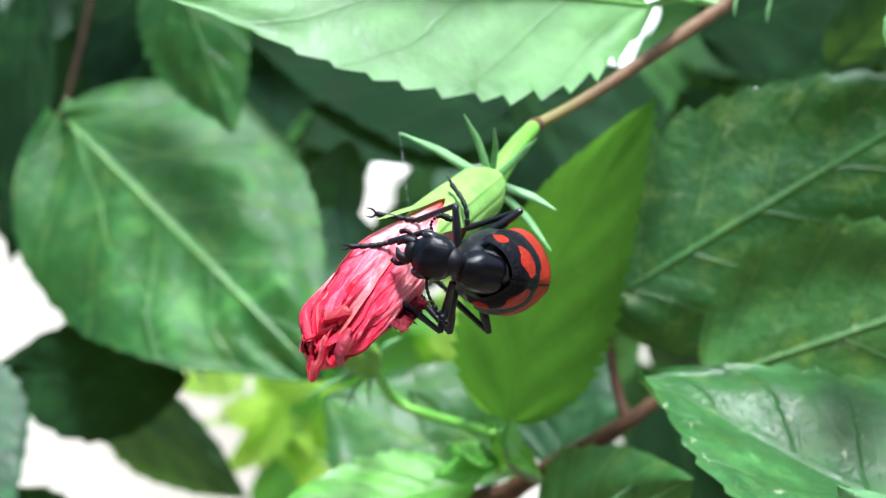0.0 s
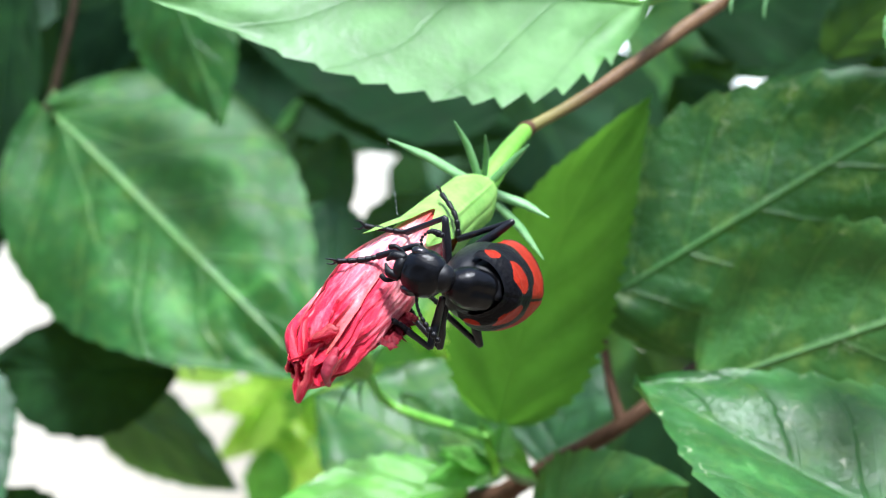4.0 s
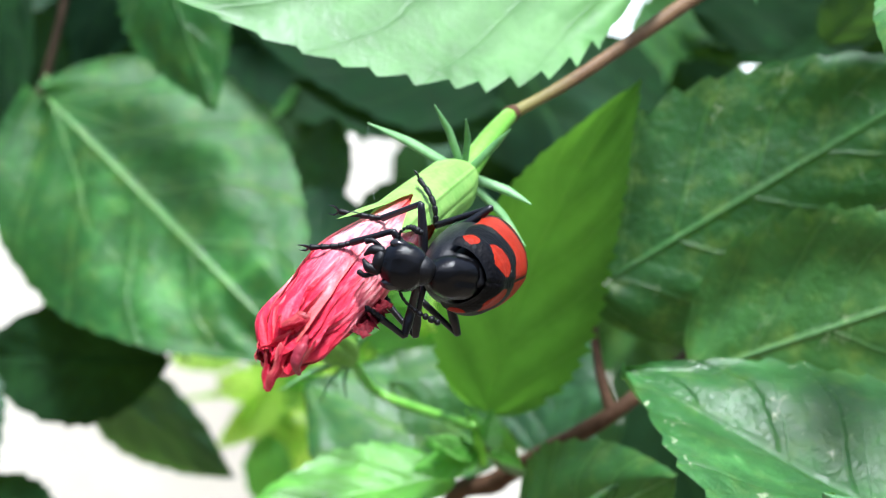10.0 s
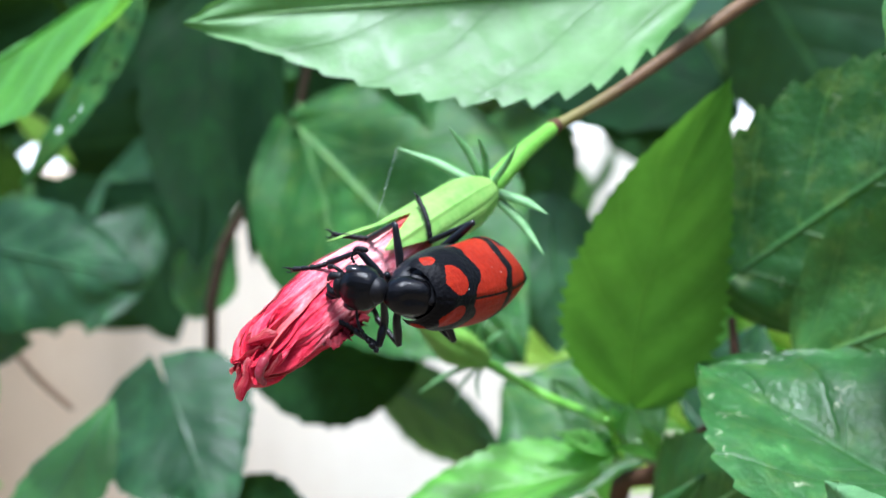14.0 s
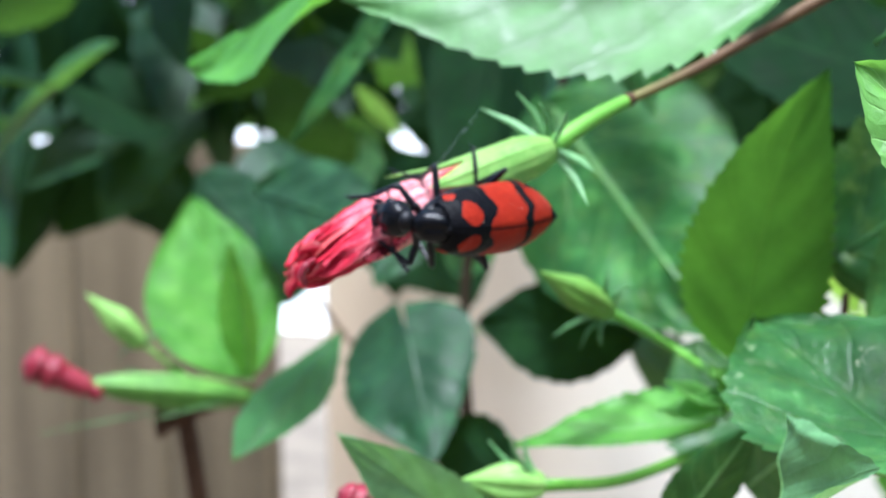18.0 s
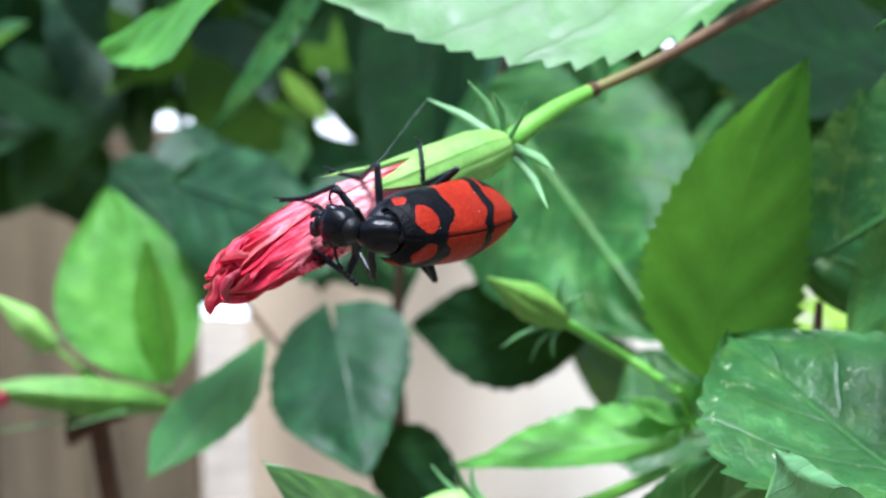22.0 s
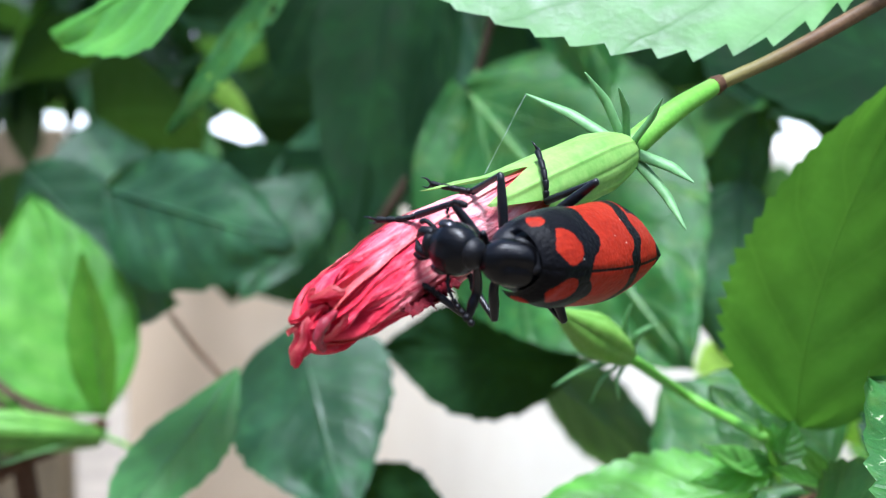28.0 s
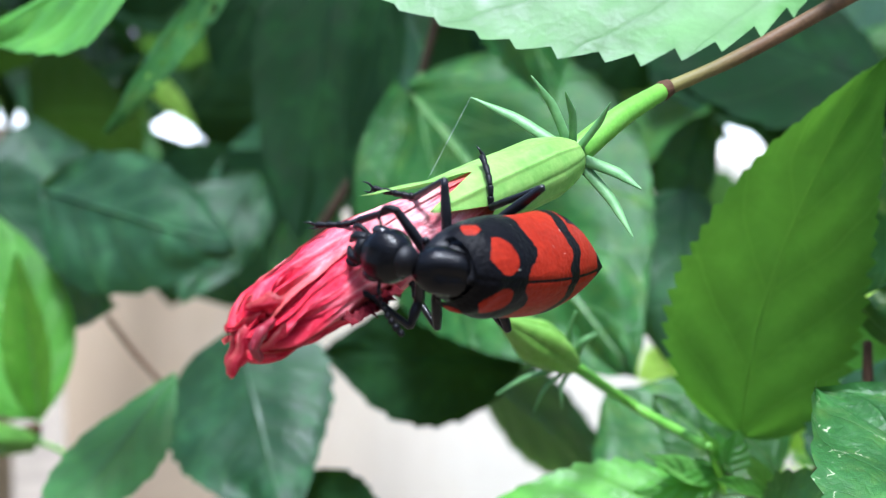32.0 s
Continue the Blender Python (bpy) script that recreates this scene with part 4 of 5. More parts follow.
gnawed((-9.6, -37.2, -15.6), (-6.9, -38.2, -16.4), 1.9, 4)
gnawed((-8.8, -35.6, -15.0), (-6.2, -36.4, -15.4), 1.7, 9)
lobe((-13.9, -43.4, -18.0), (-15.3, -45.2, -20.9), 1.7, 3, 1.2)
lobe((-13.9, -42.6, -16.8), (-16.0, -44.9, -17.4), 1.6, 5, 0.7)
lobe((-12.4, -42.6, -17.8), (-13.6, -45.2, -19.4), 1.8, 8, 0.7)
lobe((-13.0, -42.6, -16.2), (-14.4, -44.8, -15.7), 1.8, 17, 1.0)
part("petal_curl", at_origin(tube([V((-12.3, -44.3, -16.6)), V((-12.5, -45.6, -17.2)), V((-12.9, -46.0, -18.4)), V((-12.8, -45.2, -19.2))], [0.0005, 0.0008, 0.0007, 0.0004], 5, 10, lumps=0.3, flat=0.6), flower), PETAL, flower)
for q, w in (((-9.6, -11.4, 0.6), 1.0), ((-2.8, -14.0, 2.4), 0.8), ((0.3, -13.8, 1.0), 0.7), ((4.7, -14.6, 0.0), 0.85), ((6.8, -12.3, -7.5), 1.0), ((6.2, -12.7, -11.7), 0.9), ((-6.5, -8.5, -8.5), 0.8)):
    tip = V(q)
    root = NECK + (tip - NECK).normalized() * 0.0011
    mid = (root + tip) / 2 - FAX * 0.0005
    bow = (root * 0.3 + tip * 0.7) - FAX * 0.00035
    part("bract", at_origin(tube([root, mid, bow, tip], [0.00062 * w, 0.00058 * w, 0.00045 * w, 0.00008], 6, 10, flat=0.55), flower), BRACT, flower)
THREAD, _n, _l, _b = material("spider_silk", 0.3, (0.7, 0.7, 0.7))
part("silk_thread", at_origin(tube([V((-9.6, -11.4, 0.6)), V((-9.6, -11.4, 0.6)) * 0.5 + on_flower(0.40, radians(62), 0.0035) * 0.5, on_flower(0.40, radians(62), 0.0035)], [0.000006] * 3, 2, 4), flower), THREAD, flower)

# ---- the beetle: its own space has x to the head, y to its left flank and z to its back; the origin lies behind the thorax ----
BA = Vector((-3.8, -19.2, 0.4)).normalized()
BN = Vector((0.97, -0.20, -0.24))
BN = (BN - BA * BN.dot(BA)).normalized()
BL = BN.cross(BA)
BM = Matrix((BA, BL, BN)).transposed().to_4x4()
BM.translation = V((1.8, -38.2, -13.0))
BI = BM.inverted()
beetle = thing("blister_beetle", (0, 0, 0), "black blister beetle with banded orange-red wing cases clinging to the flower", "beetle")
beetle.matrix_world = BM


def mm(x, y, z):
    return Vector((x / 1000, y / 1000, z / 1000))


def body(p):
    """A place in the beetle's own space from one in millimetres round the flower."""
    return BI @ V(p)


def oval(cx, cy, cz, rx, ry, rz, tilt=0.0, taper=0.0, rough=0.0, box=1.0):
    bm = bmesh.new()
    bmesh.ops.create_uvsphere(bm, u_segments=36, v_segments=24, radius=1.0)
    turn = Matrix.Rotation(radians(tilt), 4, "Y")
    for v in bm.verts:
        c = Vector([math.copysign(abs(q) ** box, q) for q in v.co])
        k = 1 + taper * c.x
        c = Vector((c.x * rx, c.y * ry * k, c.z * rz * k))
        c *= 1 + rough * noise.noise(c * 0.9 + Vector((cx, cy, cz)))
        v.co = (turn @ c + Vector((cx, cy, cz))) / 1000
    return bm


WING_LONG = 19.6


def ramp(x, rows):
    """A smooth value at x between rows of (x, value)."""
    for (a, p), (b, q) in zip(rows, rows[1:]):
        if x <= b:
            k = max(0.0, (x - a) / (b - a))
            return p + (q - p) * k * k * (3 - 2 * k)
    return rows[-1][1]


def wing_half(x):
    """Half width of the wing cases, x millimetres behind their shoulders."""
    if x < 13.0:
        return ramp(x, ((0.3, 2.5), (1.7, 3.35), (5.0, 4.0), (13.0, 4.3)))
    return 4.3 * max(0.0, 1 - ((x - 13.0) / 6.62) ** 1.9) ** 0.72


def wing_case(sign):
    def place(u, v):
        x = (WING_LONG - 0.3) * u + 0.3
        w = wing_half(x) + 0.04
        top = ramp(x, ((0.3, 0.5), (2.1, 1.8), (5.0, 2.2), (8.5, 2.3))) if x < 8.5 else 2.3 - 2.3 * ((x - 8.5) / 11.1) ** 1.9
        ang = v * radians(108)
        h = 3.3 * (0.35 + 0.65 * w / 4.3) * (1 - 0.25 * max(0.0, (x - 15) / 4.6))
        y = sign * (w * math.sin(ang) ** 0.97 - 0.03 * (1 - v))
        z = top - h * (1 - math.cos(ang)) - 0.24 * abs(y) - 0.16 * math.exp(-(v / 0.035) ** 2)
        z += 0.05 * noise.noise(Vector((x * 0.6, y * 0.9, sign * 3.0)))
        return mm(-x, y, z)

    return sheet(place, 56, 34, False)


for way in (1, -1):
    part("wing_case", wing_case(way), WING, beetle, "orange-red wing case with wavy black bands")
part("abdomen", oval(-8.2, 0, -3.5, 9.3, 3.75, 2.9), SHELL_MATT, beetle, "black abdomen")
part("breast", oval(-2.4, 0, -2.0, 2.7, 2.6, 2.7, 20, 0.0, 0.15), SHELL_MATT, beetle, "dull black breast")


def thorax_mesh():
    """The shield behind the head: broad at its shoulders, narrower at the neck, dented along its middle, with a raised hind rim."""
    bm = oval(0, 0, 0, 2.7, 1.88, 1.75, 0, 0.0, 0.0, 0.78)
    turn = Matrix.Rotation(radians(46), 4, "Y")
    for v in bm.verts:
        x, y, z = [q * 1000 for q in v.co]
        k = 1 - 0.30 * max(0.0, (x - 0.9) / 1.75) ** 1.5 - 0.10 * max(0.0, (-x - 0.6) / 2.0) ** 2
        if z > 0:
            z += -0.16 * math.exp(-(y / 0.35) ** 2 - ((x + 0.4) / 1.3) ** 2) + 0.07 * math.exp(-((x + 2.2) / 0.22) ** 2) - 0.06 * math.exp(-((x + 1.7) / 0.25) ** 2)
            z += 0.10 * noise.noise(Vector((x * 0.9, y * 0.9, 4.0)))
        v.co = turn @ mm(x, y * k, z * (0.5 + 0.5 * k)) + mm(-0.25, 0.2, -2.35)
    return bm


part("thorax", thorax_mesh(), SHELL_BLACK, beetle, "shiny black pitted thorax")
part("neck", oval(1.75, 0, -4.9, 1.2, 1.3, 1.3, 60), SHELL_MATT, beetle)
HEAD = (1.5, 0.1, -5.2)


def head_mesh():
    """A rounded head, flatter in front, with a shallow furrow between the eyes."""
    bm = oval(0, 0, 0, 1.85, 2.12, 2.15, 0, 0.0, 0.04, 0.90)
    for v in bm.verts:
        x, y, z = [q * 1000 for q in v.co]
        k = 1 - 0.28 * max(0.0, (-z - 0.5) / 1.65) ** 1.5
        if x > 0:
            x -= 0.20 * math.exp(-(y / 0.30) ** 2 - ((z + 0.3) / 0.9) ** 2) + 0.12 * math.exp(-((z + 1.15) / 0.22) ** 2)
        v.co = mm(x + 0.25, y * k, z - 1.35)
    return bm


head = part("head", head_mesh(), SHELL_BLACK, beetle, "rounded glossy black head")
head.location = mm(*HEAD)
for y in (-1, 1):
    part("eye", oval(0.7, y * 1.72, -2.0, 0.70, 0.50, 0.85), SHELL_EYE, head)
    part("mandible", tube([mm(0.9, y * 0.8, -3.2), mm(1.0, y * 0.75, -4.1), mm(0.8, y * 0.15, -4.7)], [0.0005, 0.00042, 0.00012], 5, 8), SHELL_MATT, head)
    part("palp", tube([mm(0.2, y * 0.9, -3.2), mm(0.5, y * 1.5, -4.2), mm(0.3, y * 1.3, -4.9)], [0.0002, 0.00022, 0.00026], 4, 8), SHELL_MATT, head)
part("upper_lip", oval(0.95, 0, -3.3, 0.7, 1.0, 0.6), SHELL_MATT, head)


def feeler(name, root, points, parent):
    """A feeler of beads that thickens into a club: its first bead, and the others as joints of their own."""
    line = spline([Vector(p) for p in points], 8)
    n = 11
    ob = None
    for k in range(n):
        f = k / (n - 1) * (len(line) - 1)
        i = min(int(f), len(line) - 2)
        c = line[i].lerp(line[i + 1], f - i)
        d = (line[i + 1] - line[i]).normalized()
        r = 0.00016 + 0.00022 * max(0.0, (k - 5) / 5.0) - (0.00010 if k == n - 1 else 0) + (0.0001 if k == 0 else 0)
        span = (line[-1] - line[0]).length / n * 0.72
        bm = bmesh.new()
        m = Matrix.Translation(c) @ d.to_track_quat("Z", "Y").to_matrix().to_4x4() @ Matrix.Diagonal((r, r, max(span, r), 1))
        bmesh.ops.create_uvsphere(bm, u_segments=10, v_segments=8, radius=1.0, matrix=m)
        if ob is None:
            ob = part(name, bm, SHELL_MATT, parent, "beaded club-ended feeler")
            ob.location = root
        else:
            part("feeler_joint", bm, SHELL_MATT, ob)
    return ob


feeler_low = feeler("feeler", mm(2.0, 1.7, -6.6), [(0, 0, 0), mm(0.3, 1.3, 0.5), mm(0.2, 2.5, 1.5), mm(-0.2, 3.6, 2.9)], beetle)
feeler_high = feeler("feeler", mm(2.0, -1.7, -7.0), [(0, 0, 0), mm(0.3, -1.0, -0.5), mm(0.5, -1.9, 0.1), mm(0.4, -1.9, 1.1)], beetle)


def leg(hip, root, knee, ankle, toe, thick=1.1, out=(0, 0, 0.0004)):
    """A leg: thigh, shin, and a foot of five joints with two claws; the places are in the beetle's space."""
    ob = part("thigh", tube([hip, root, (root + knee) / 2, knee], [0.00036 * thick, 0.00048 * thick, 0.00052 * thick, 0.00036 * thick], 5, 12), SHELL_LEG, beetle)
    part("shin", tube([knee, (knee + ankle) / 2, ankle], [0.00031 * thick, 0.00033 * thick, 0.00038 * thick], 6, 12), SHELL_LEG, ob)
    d = toe - ankle
    for k in range(5):
        pts = [ankle + d * f + Vector(out) * math.sin(math.pi * f) for f in (k / 5 + 0.01, (k + 0.5) / 5, (k + 0.94) / 5)]
        part("foot_joint", tube(pts, [0.00024 * thick, 0.00030 * thick, 0.00034 * thick], 3, 8), SHELL_MATT, ob)
    side = d.cross(Vector((0, 0, 1))).normalized()
    for y in (-1, 1):
        e = toe + side * y * 0.00045
        part("claw", tube([toe, e + d.normalized() * 0.0004, e + d.normalized() * 0.0007 - Vector((0, 0, 0.0003))], [0.00013, 0.0001, 0.00003], 4, 6), SHELL_LEG, ob)
    return ob


LEGS = [
    leg(mm(0.0, -1.2, -5.2), body((-3.4, -35.6, -11.8)), body((-5.5, -37.0, -8.3)), body((-9.2, -35.9, -9.4)), body((-12.8, -36.0, -9.8)), 0.85),
    leg(mm(-3.6, -1.6, -5.4), body((-3.0, -32.6, -11.2)), body((-3.3, -32.5, -6.2)), body((-6.9, -29.9, -7.7)), body((-10.8, -29.7, -7.1)), 0.85),
    leg(mm(-9.0, -2.0, -4.8), body((-0.9, -26.6, -9.6)), body((2.9, -26.8, -6.9)), body((-2.3, -25.0, -8.7)), body((-3.9, -22.9, -4.5)), 0.88, out=BI.to_3x3() @ mm(0.55, -0.75, 0.1)),
    leg(mm(0.0, 1.2, -5.2), body((-4.0, -35.8, -15.2)), body((-4.6, -36.3, -17.5)), body((-6.6, -37.2, -15.8)), body((-8.4, -37.6, -14.6)), 0.85),
    leg(mm(-3.6, 1.6, -5.4), body((-3.6, -33.4, -15.4)), body((-3.8, -32.8, -18.0)), body((-6.2, -31.8, -15.4)), body((-7.6, -31.0, -13.8)), 0.85),
    leg(mm(-9.0, 2.0, -4.8), body((-0.9, -27.0, -16.0)), body((-0.2, -26.4, -18.7)), body((-3.6, -26.0, -15.6)), body((-5.6, -25.4, -13.6)), 0.88),
]

# ---- ground, wall, fence, unseen light blockers and the glowing distance ----
def slab(name, lo, hi, mat, label, category, parent=None):
    bm = bmesh.new()
    bmesh.ops.create_cube(bm, size=1.0)
    lo, hi = Vector(lo), Vector(hi)
    for v in bm.verts:
        v.co = lo + Vector(((v.co.x + 0.5) * (hi.x - lo.x), (v.co.y + 0.5) * (hi.y - lo.y), (v.co.z + 0.5) * (hi.z - lo.z)))
    bmesh.ops.bevel(bm, geom=bm.edges[:], offset=0.003, segments=1, affect="EDGES")
    me = bpy.data.meshes.new(name)
    bm.to_mesh(me)
    bm.free()
    me.materials.append(mat)
    ob = new(name, me)
    if parent:
        ob.parent = parent
        return ob
    return tagged(ob, label, category, kind="structure")


def stained(name, dark, light, streak, scale):
    """Weathered outdoor surface: blotches, grain and vertical run-off streaks."""
    m, n, l, b = material(name, 0.9)
    tc = n.new("ShaderNodeTexCoord").outputs["Object"]
    mp = n.new("ShaderNodeMapping")
    mp.inputs["Scale"].default_value = (scale, scale, scale * 0.06)
    l.new(tc, mp.inputs["Vector"])
    run = noise_node(n, l, 1.0, 5.0, 0.6, mp.outputs[0])
    blot = noise_node(n, l, 6.0, 5.0, 0.6, tc)
    fine = noise_node(n, l, 180.0, 4.0, 0.7, tc)
    f = math_node(n, l, "ADD", math_node(n, l, "MULTIPLY", run, streak), math_node(n, l, "MULTIPLY", blot, 1 - streak))
    f = math_node(n, l, "ADD", f, math_node(n, l, "MULTIPLY", math_node(n, l, "SUBTRACT", fine, 0.5), 0.25))
    l.new(ramp_node(n, l, f, [(0.32, dark), (0.66, light)]), b.inputs["Base Color"])
    l.new(bump_node(n, l, f, 0.6, 0.002), b.inputs["Normal"])
    return m


def fade(m, colour, x0, x1):
    """A wash of tan over the part of the wall towards the fence, with a ragged border; it also holds the shade there.
    """
    n, l = m.node_tree.nodes, m.node_tree.links
    b = n["Principled BSDF"]
    old = b.inputs["Base Color"].links[0].from_socket
    tc = n.new("ShaderNodeTexCoord").outputs["Object"]
    sep = n.new("ShaderNodeSeparateXYZ")
    l.new(tc, sep.inputs[0])
    x = math_node(n, l, "ADD", sep.outputs["X"], math_node(n, l, "MULTIPLY", math_node(n, l, "SUBTRACT", noise_node(n, l, 5.0, 4.0, 0.6, tc), 0.5), 0.12))
    k = math_node(n, l, "DIVIDE", math_node(n, l, "SUBTRACT", x, x0), x1 - x0)
    l.new(mix_node(n, l, ramp_node(n, l, k, [(0.0, (1, 1, 1)), (1.0, (0, 0, 0))]), old, mix_node(n, l, 1.0, old, colour, "MULTIPLY")), b.inputs["Base Color"])


WALL = stained("weathered_plaster", (0.76, 0.70, 0.58), (0.91, 0.88, 0.79), 0.45, 14.0)
# tan towards the fence, with the shade there put into the wall's colour
fade(WALL, (0.74, 0.62, 0.50), -0.50, -0.30)
FENCE = stained("weathered_boards", (0.10, 0.076, 0.042), (0.25, 0.195, 0.115), 0.7, 22.0)
BLOCKER_GREY = stained("light_blocker_grey", (0.20, 0.19, 0.17), (0.32, 0.30, 0.27), 0.4, 10.0)
SOIL = stained("bare_soil", (0.10, 0.08, 0.055), (0.19, 0.155, 0.11), 0.1, 9.0)
slab("ground", (-60, -60, -0.2), (60, 60, 0.0), SOIL, "bare brown soil under the shrub", "ground")
slab("wall_garden", (-0.60, 0.75, -0.05), (3.0, 0.87, 0.985), WALL, "weathered beige plastered garden wall", "wall")
# two unseen walls, added behind and beside the camera to cut low skylight
slab("wall_unseen_rear", (-6.0, -3.3, -0.05), (6.0, -3.1, 2.4), BLOCKER_GREY, "unseen plain grey wall added behind the camera to cut low skylight", "wall")
slab("wall_unseen_side", (3.0, -3.1, -0.05), (3.2, 0.87, 2.2), BLOCKER_GREY, "unseen plain grey wall added at the side to cut low skylight", "wall")
fence = thing("board_fence", Vector((-1.3, 0.78, 0)), "weathered brown board fence beside the wall", "fence")
x = -0.648
for k in range(14):
    w = 0.088 + 0.012 * random.random()
    slab("board", (x - w + 1.3, -0.03 + 0.006 * random.random(), 0), (x - 0.006 + 1.3, -0.008, 0.985 + 0.03 * random.random()), FENCE, "", "", fence)
    x -= w
slab("rail", (-1.2, -0.008, 0.55), (0.65, 0.03, 0.63), FENCE, "", "", fence)

# brightness beyond the garden is this sheet's own glow, blotched by noise
glow, _n, _l, _b = material("bright_distance_glow", 1.0, (0.8, 0.8, 0.8))
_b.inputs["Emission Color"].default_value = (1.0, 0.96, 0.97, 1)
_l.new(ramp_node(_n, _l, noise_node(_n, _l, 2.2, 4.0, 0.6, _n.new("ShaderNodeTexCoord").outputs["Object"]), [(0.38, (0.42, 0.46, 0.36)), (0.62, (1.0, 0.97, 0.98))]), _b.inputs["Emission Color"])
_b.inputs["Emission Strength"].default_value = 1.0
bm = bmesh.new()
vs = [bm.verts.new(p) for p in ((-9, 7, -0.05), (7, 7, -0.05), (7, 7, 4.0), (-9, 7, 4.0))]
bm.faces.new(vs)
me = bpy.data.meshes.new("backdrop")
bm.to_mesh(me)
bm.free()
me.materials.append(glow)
tagged(new("backdrop", me), "glowing sheet standing for the bright distance beyond the garden", "backdrop", kind="structure")


# ---- foliage far behind, out of focus ----
def far_leaves(name, places, mats, label):
    """A mass of far leaves in one mesh, each a folded, pointed blade of its own."""
    bm = bmesh.new()
    uvl = bm.loops.layers.uv.new("blade")
    for (p, way, side, length, width, mi) in places:
        way, side = Vector(way).normalized(), Vector(side)
        side = (side - way * side.dot(way)).normalized()
        up = way.cross(side)
        rows = []
        for i in range(9):
            u = i / 8
            w = width * math.sin(math.pi * u ** 0.8) ** 0.85
            row = []
            for v in (-1, -0.5, 0, 0.5, 1):
                jag = 1 + 0.05 * (1 if i % 2 else -1) * abs(v)
                q = p + way * u * length + side * v * w * jag + up * (abs(v) * w * 0.22 - length * 0.16 * u * u)
                row.append((bm.verts.new(q), (u, 0.5 + v / 2)))
            rows.append(row)
        for a, b in zip(rows, rows[1:]):
            for j in range(4):
                f = bm.faces.new((a[j][0], a[j + 1][0], b[j + 1][0], b[j][0]))
                f.material_index = mi
                for lp, q in zip(f.loops, (a[j], a[j + 1], b[j + 1], b[j])):
                    lp[uvl].uv = q[1]
    me = bpy.data.meshes.new(name)
    bm.to_mesh(me)
    bm.free()
    for m in mats:
        me.materials.append(m)
    for f in me.polygons:
        f.use_smooth = True
    return tagged(new(name, me), label, "foliage", kind="stuff")


rnd = random.Random(11)


def scatter(count, xs, ys, zs, sizes, kinds):
    out = []
    for k in range(count):
        y = rnd.uniform(*ys)
        p = Vector((rnd.uniform(*xs) * (0.45 + y), y, 1 + rnd.uniform(*zs) * (0.4 + y)))
        way = Vector((rnd.uniform(-1, 1), rnd.uniform(-0.6, 0.2), rnd.uniform(-1.2, 0.3)))
        side = Vector((rnd.uniform(-1, 1), rnd.uniform(-0.5, 0.5), rnd.uniform(-0.6, 0.6)))
        size = rnd.uniform(*sizes)
        if in_gap(p + way.normalized() * size * 0.5):
            continue
        out.append((p, way, side, size, size * rnd.uniform(0.30, 0.38), rnd.choice(kinds)))
    return out


GAPS = [(V(a), V(b), r) for a, b, r in (
    ((-107.4, 99.5, 5.9), (-528.1, 790.5, 26.9), 0.018), ((-105.8, 99.3, -5.5), (-522.2, 789.8, -15.0), 0.030), ((-98.2, 102.9, -5.1), (-494.2, 802.9, -13.4), 0.014), ((-140.5, 83.1, -8.6), (-649.2, 730.1, -26.3), 0.018),
    ((-9.8, 129.9, -41.6), (-221.5, 916.6, -149.7), 0.022), ((20.7, 115.2, 4.3), (68.8, 920.0, 6.4), 0.012), ((-92.9, 90.2, 7.4), (-526.2, 770.7, 30.1), 0.012), ((-26.6, 180.0, -11.9), (-64.3, 700.0, -28.0), 0.014), ((-45.6, 180.0, 7.5), (-109.9, 700.0, 18.2), 0.006))]


def in_gap(p):
    """Whether a far leaf would close one of the openings through the foliage."""
    for a, b, r in GAPS:
        d = b - a
        k = max(0.0, min(1.0, (p - a).dot(d) / d.dot(d)))
        if (p - a - d * k).length < r * (0.45 + 0.55 * k) + 0.001:
            return True
    return False


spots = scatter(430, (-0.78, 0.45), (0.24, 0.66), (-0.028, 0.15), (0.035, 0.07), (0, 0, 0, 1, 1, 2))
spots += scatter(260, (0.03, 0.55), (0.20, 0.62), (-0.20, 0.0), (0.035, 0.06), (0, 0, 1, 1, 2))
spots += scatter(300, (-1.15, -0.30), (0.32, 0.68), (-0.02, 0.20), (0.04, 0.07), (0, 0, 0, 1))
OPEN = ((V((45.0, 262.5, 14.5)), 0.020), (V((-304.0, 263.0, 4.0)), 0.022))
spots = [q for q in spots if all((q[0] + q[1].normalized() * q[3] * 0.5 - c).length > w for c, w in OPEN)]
far_leaves("background_foliage", spots, (LEAF_SHADE_TONE, LEAF_DARK, LEAF_MID), "mass of dark hibiscus leaves behind the flower")
# leaves under the shrub, with the sunlight in their colour
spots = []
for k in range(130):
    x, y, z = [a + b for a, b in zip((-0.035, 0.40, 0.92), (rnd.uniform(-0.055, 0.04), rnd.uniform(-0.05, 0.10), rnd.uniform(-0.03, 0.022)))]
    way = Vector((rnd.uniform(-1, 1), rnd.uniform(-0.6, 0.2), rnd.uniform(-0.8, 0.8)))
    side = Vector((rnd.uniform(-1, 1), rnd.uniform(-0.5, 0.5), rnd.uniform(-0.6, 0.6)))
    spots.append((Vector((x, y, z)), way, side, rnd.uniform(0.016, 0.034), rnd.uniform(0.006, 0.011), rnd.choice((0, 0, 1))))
far_leaves("sunny_undergrowth", spots, (LEAF_SUNLIT_LIME, LEAF_BRIGHT), "small yellow-green leaves coloured as if sunlit, behind the shrub")


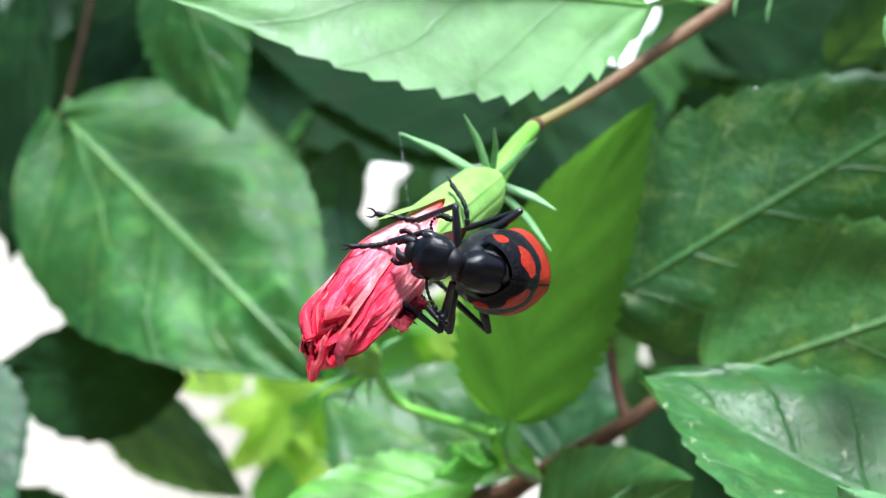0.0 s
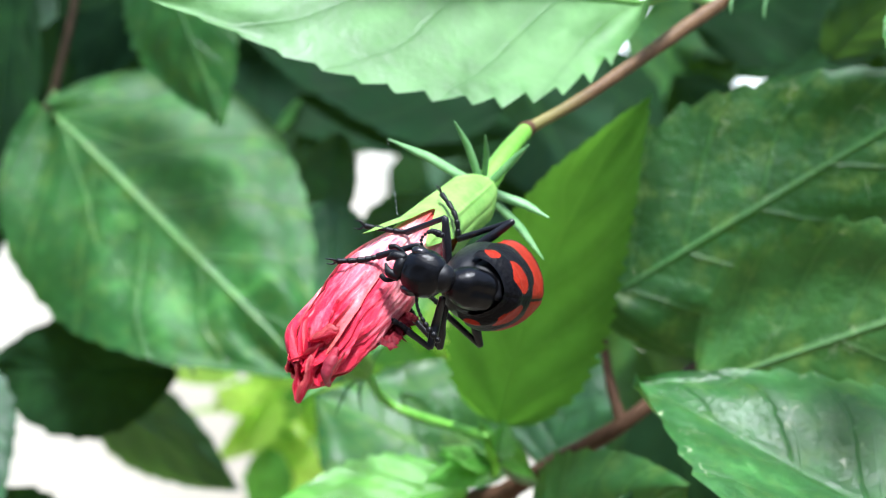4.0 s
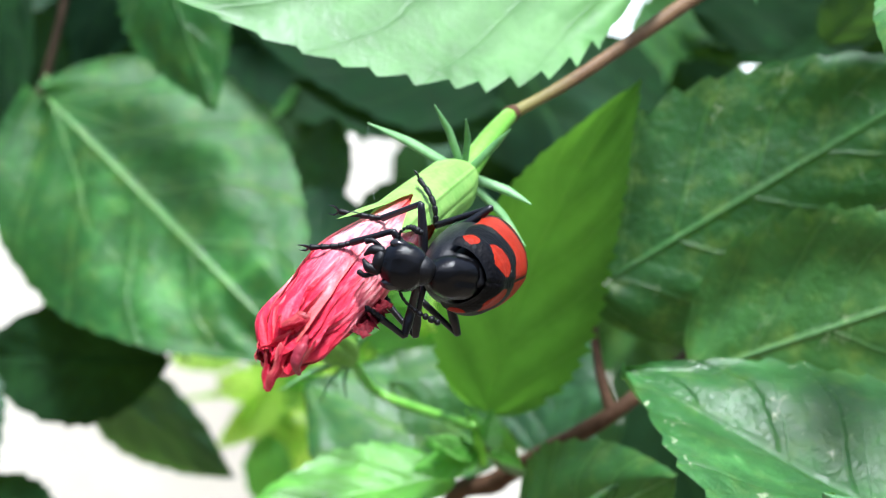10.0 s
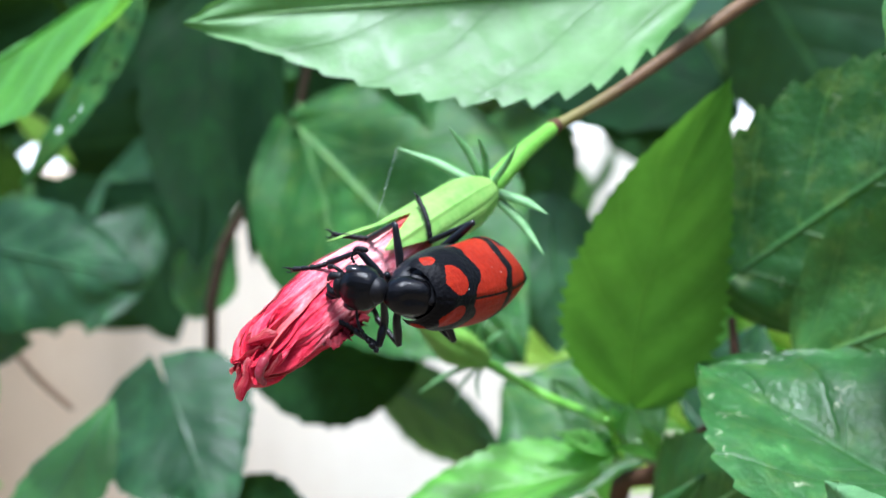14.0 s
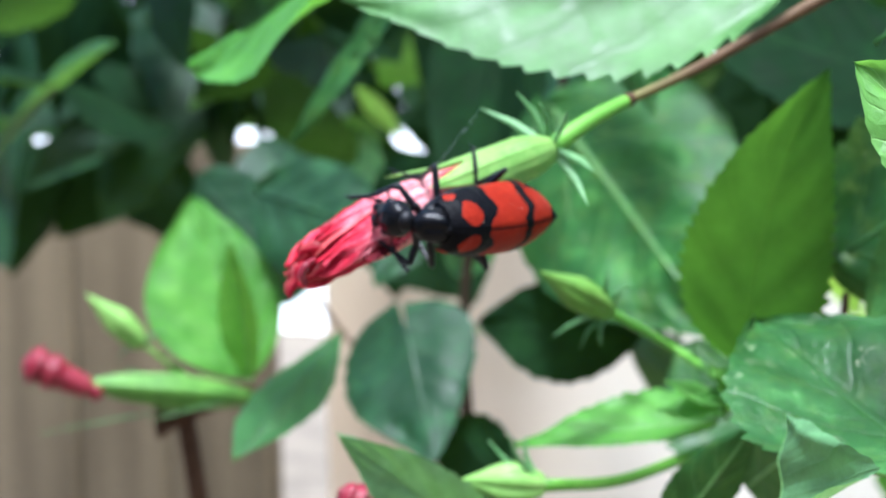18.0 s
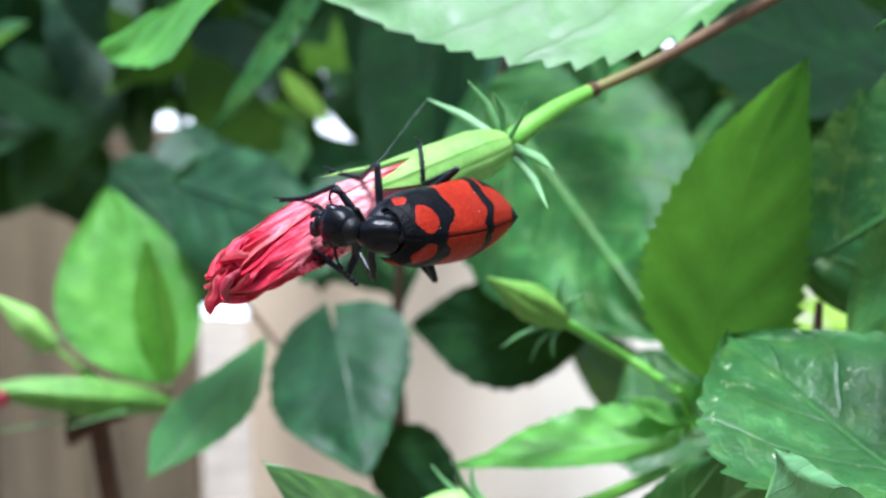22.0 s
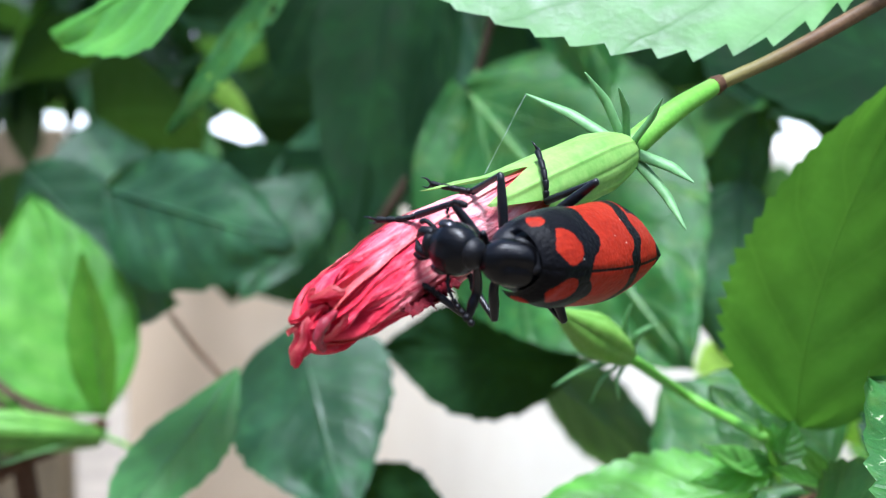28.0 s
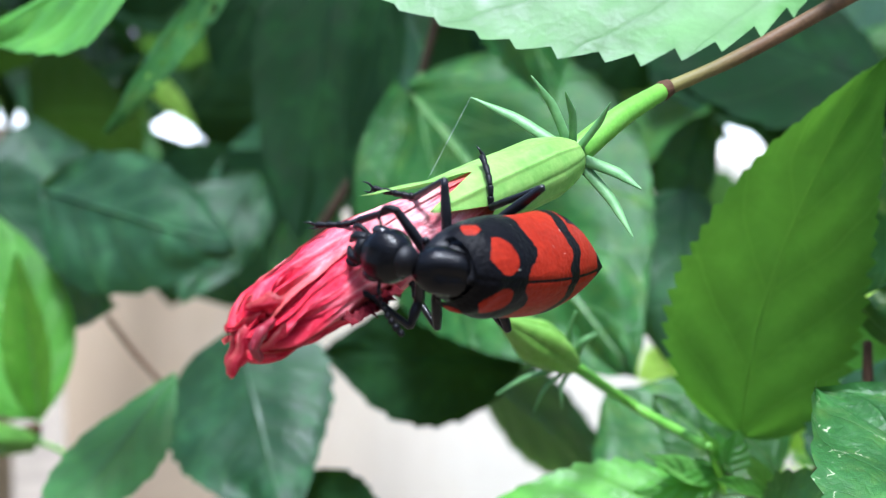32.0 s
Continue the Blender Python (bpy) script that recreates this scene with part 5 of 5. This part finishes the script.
def motions():
    """The beetle feeds: its body sways a little over its planted feet, its head nods and its feelers stir."""
    pivot = Matrix.Translation(V((2.6, -33.4, -12.0)))

    def stir(a, b, c, x, y, z):
        turn = Vector((radians(a), radians(b), radians(c)))
        turn = Matrix.Rotation(turn.length, 4, turn.normalized())
        return Matrix.Translation(mm(x, y, z)) @ pivot @ turn @ pivot.inverted() @ BM

    rows = [
        (0, stir(-3.25, 3.26, -0.73, -0.3, 0.03, 0.24)),
        (1, stir(-3.29, 3.37, -0.71, -0.17, 0.02, 0.14)),
        (2, stir(-3.36, 3.48, -0.94, -0.17, 0.02, 0.1)),
        (3, stir(-3.3, 3.47, -1.01, -0.17, 0.02, 0.07)),
        (3.5, stir(-3.26, 3.56, -0.81, -0.24, 0.02, 0.1)),
        (5.5, stir(-2.53, 3.01, -0.15, -0.24, 0.04, 0.22)),
        (6, stir(-2.37, 2.93, -0.19, -0.15, 0.03, 0.27)),
        (7, stir(-1.75, 2.36, 0.19, -0.15, 0.03, 0.26)),
        (8, stir(-0.69, 1.12, 0.7, 0.08, 0.05, 0.51)),
        (8.5, stir(-0.35, 0.2, 0.68, 0.15, 0.07, 0.76)),
        (9, stir(0.66, -1.11, 0.52, 0.17, 0.04, 0.59)),
        (9.5, stir(0.94, -1.72, 0.31, 0.12, 0.04, 0.61)),
        (10, stir(0.86, -1.4, 0.27, 0.18, 0.04, 0.55)),
        (11, stir(0.57, -0.55, -0.05, 0.19, 0.03, 0.45)),
        (12, stir(-0.52, 0.3, -0.32, 0.2, 0.03, 0.42)),
        (12.5, stir(-1.5, 0.53, -0.81, 0.22, 0.03, 0.39)),
        (13, stir(-1.07, 0.17, -1.55, 0.1, -0.02, 0.25)),
        (13.5, stir(-1.18, 0.21, -2.5, -0.15, -0.08, 0.19)),
        (14, stir(-0.03, 0.04, -1.74, -0.1, -0.1, -0.09)),
        (15, stir(0.81, 0.02, -0.21, -0.23, -0.15, -0.19)),
        (15.5, stir(1.51, -0.05, -0.31, -0.22, -0.16, -0.38)),
        (17.5, stir(1.03, -1.88, 1.29, -0.1, -0.06, -0.29)),
        (18, stir(2.31, -2.3, 0.87, -0.02, 0, -0.07)),
        (19, stir(1.61, -1.65, 1.84, 0.03, 0.06, -0.21)),
        (20, stir(4.17, -2.96, 2.53, 0.45, 0.29, -0.39)),
        (20.5, stir(4.29, -3.29, 0.97, 0.32, 0.2, -0.2)),
        (21, stir(3.22, -3.39, -0.05, 0.12, 0.09, 0.04)),
        (22, stir(3.64, -3.38, 1.99, 0.46, 0.31, -0.01)),
        (23, stir(1.26, -1.31, 1.52, 0.13, 0.12, -0.35)),
        (24, stir(0.34, 0.24, 1.75, 0.1, 0.1, -0.57)),
        (25, stir(-0.04, 0.74, 1.9, 0.09, 0.09, -0.68)),
        (25.5, stir(-0.08, 0.64, 1.85, 0.03, 0.05, -0.59)),
        (27.5, stir(-0.33, -0.34, 0.74, 0.08, -0.03, -0.53)),
        (28, stir(-0.05, -1.01, -0.52, 0.17, -0.02, -0.16)),
        (28.5, stir(1.49, -2.16, -2.57, -0.14, -0.15, 0.11)),
        (29, stir(1.53, -2, -3.14, -0.18, -0.17, -0.01)),
        (30, stir(0.17, -0.27, -0.41, -0.07, -0.13, -0.41)),
        (31, stir(-0.68, -0.37, -1.65, -0.27, -0.27, -0.18)),
        (32, stir(-0.5, -0.18, -1.78, -0.43, -0.37, -0.32)),
    ]
    walk(beetle, rows)
    for limb in LEGS:
        walk(limb, [(t, m.inverted() @ BM) for t, m in rows])
    nods = ((0.0, 0, 0), (5.5, 1, 0), (8.4, 3, 2), (9.0, -7, -9), (11.0, -5, -8), (12.0, 4, 0), (14.0, -3, 6), (15.0, -2, 0), (18.0, 3, -5), (19.0, -3, 4), (21.0, 4, -4), (23.0, 0, 0), (25.0, 3, -5), (28.0, 0, 0), (30.0, 4, 3), (32.0, 1, -2))
    walk(head, [(t, pose(HEAD[0] / 1000, HEAD[1] / 1000, HEAD[2] / 1000, 0, a, b)) for t, a, b in nods])
    low = ((0.0, 0, 0), (6.0, 8, -6), (9.0, 22, 14), (12.0, 6, -10), (14.0, -10, 8), (15.0, 4, 24), (18.0, -6, 4), (19.0, 8, 16), (21.0, -4, -8), (23.0, 2, 18), (25.0, 10, -6), (28.0, 0, 0), (30.0, 6, 10), (32.0, -4, 4))
    a, b = feeler_low.location.copy(), feeler_high.location.copy()
    walk(feeler_low, [(t, pose(*a, p, 0, q)) for t, p, q in low])
    walk(feeler_high, [(t, pose(*b, -p * 0.7, 0, q * 0.6)) for t, p, q in low])


motions()
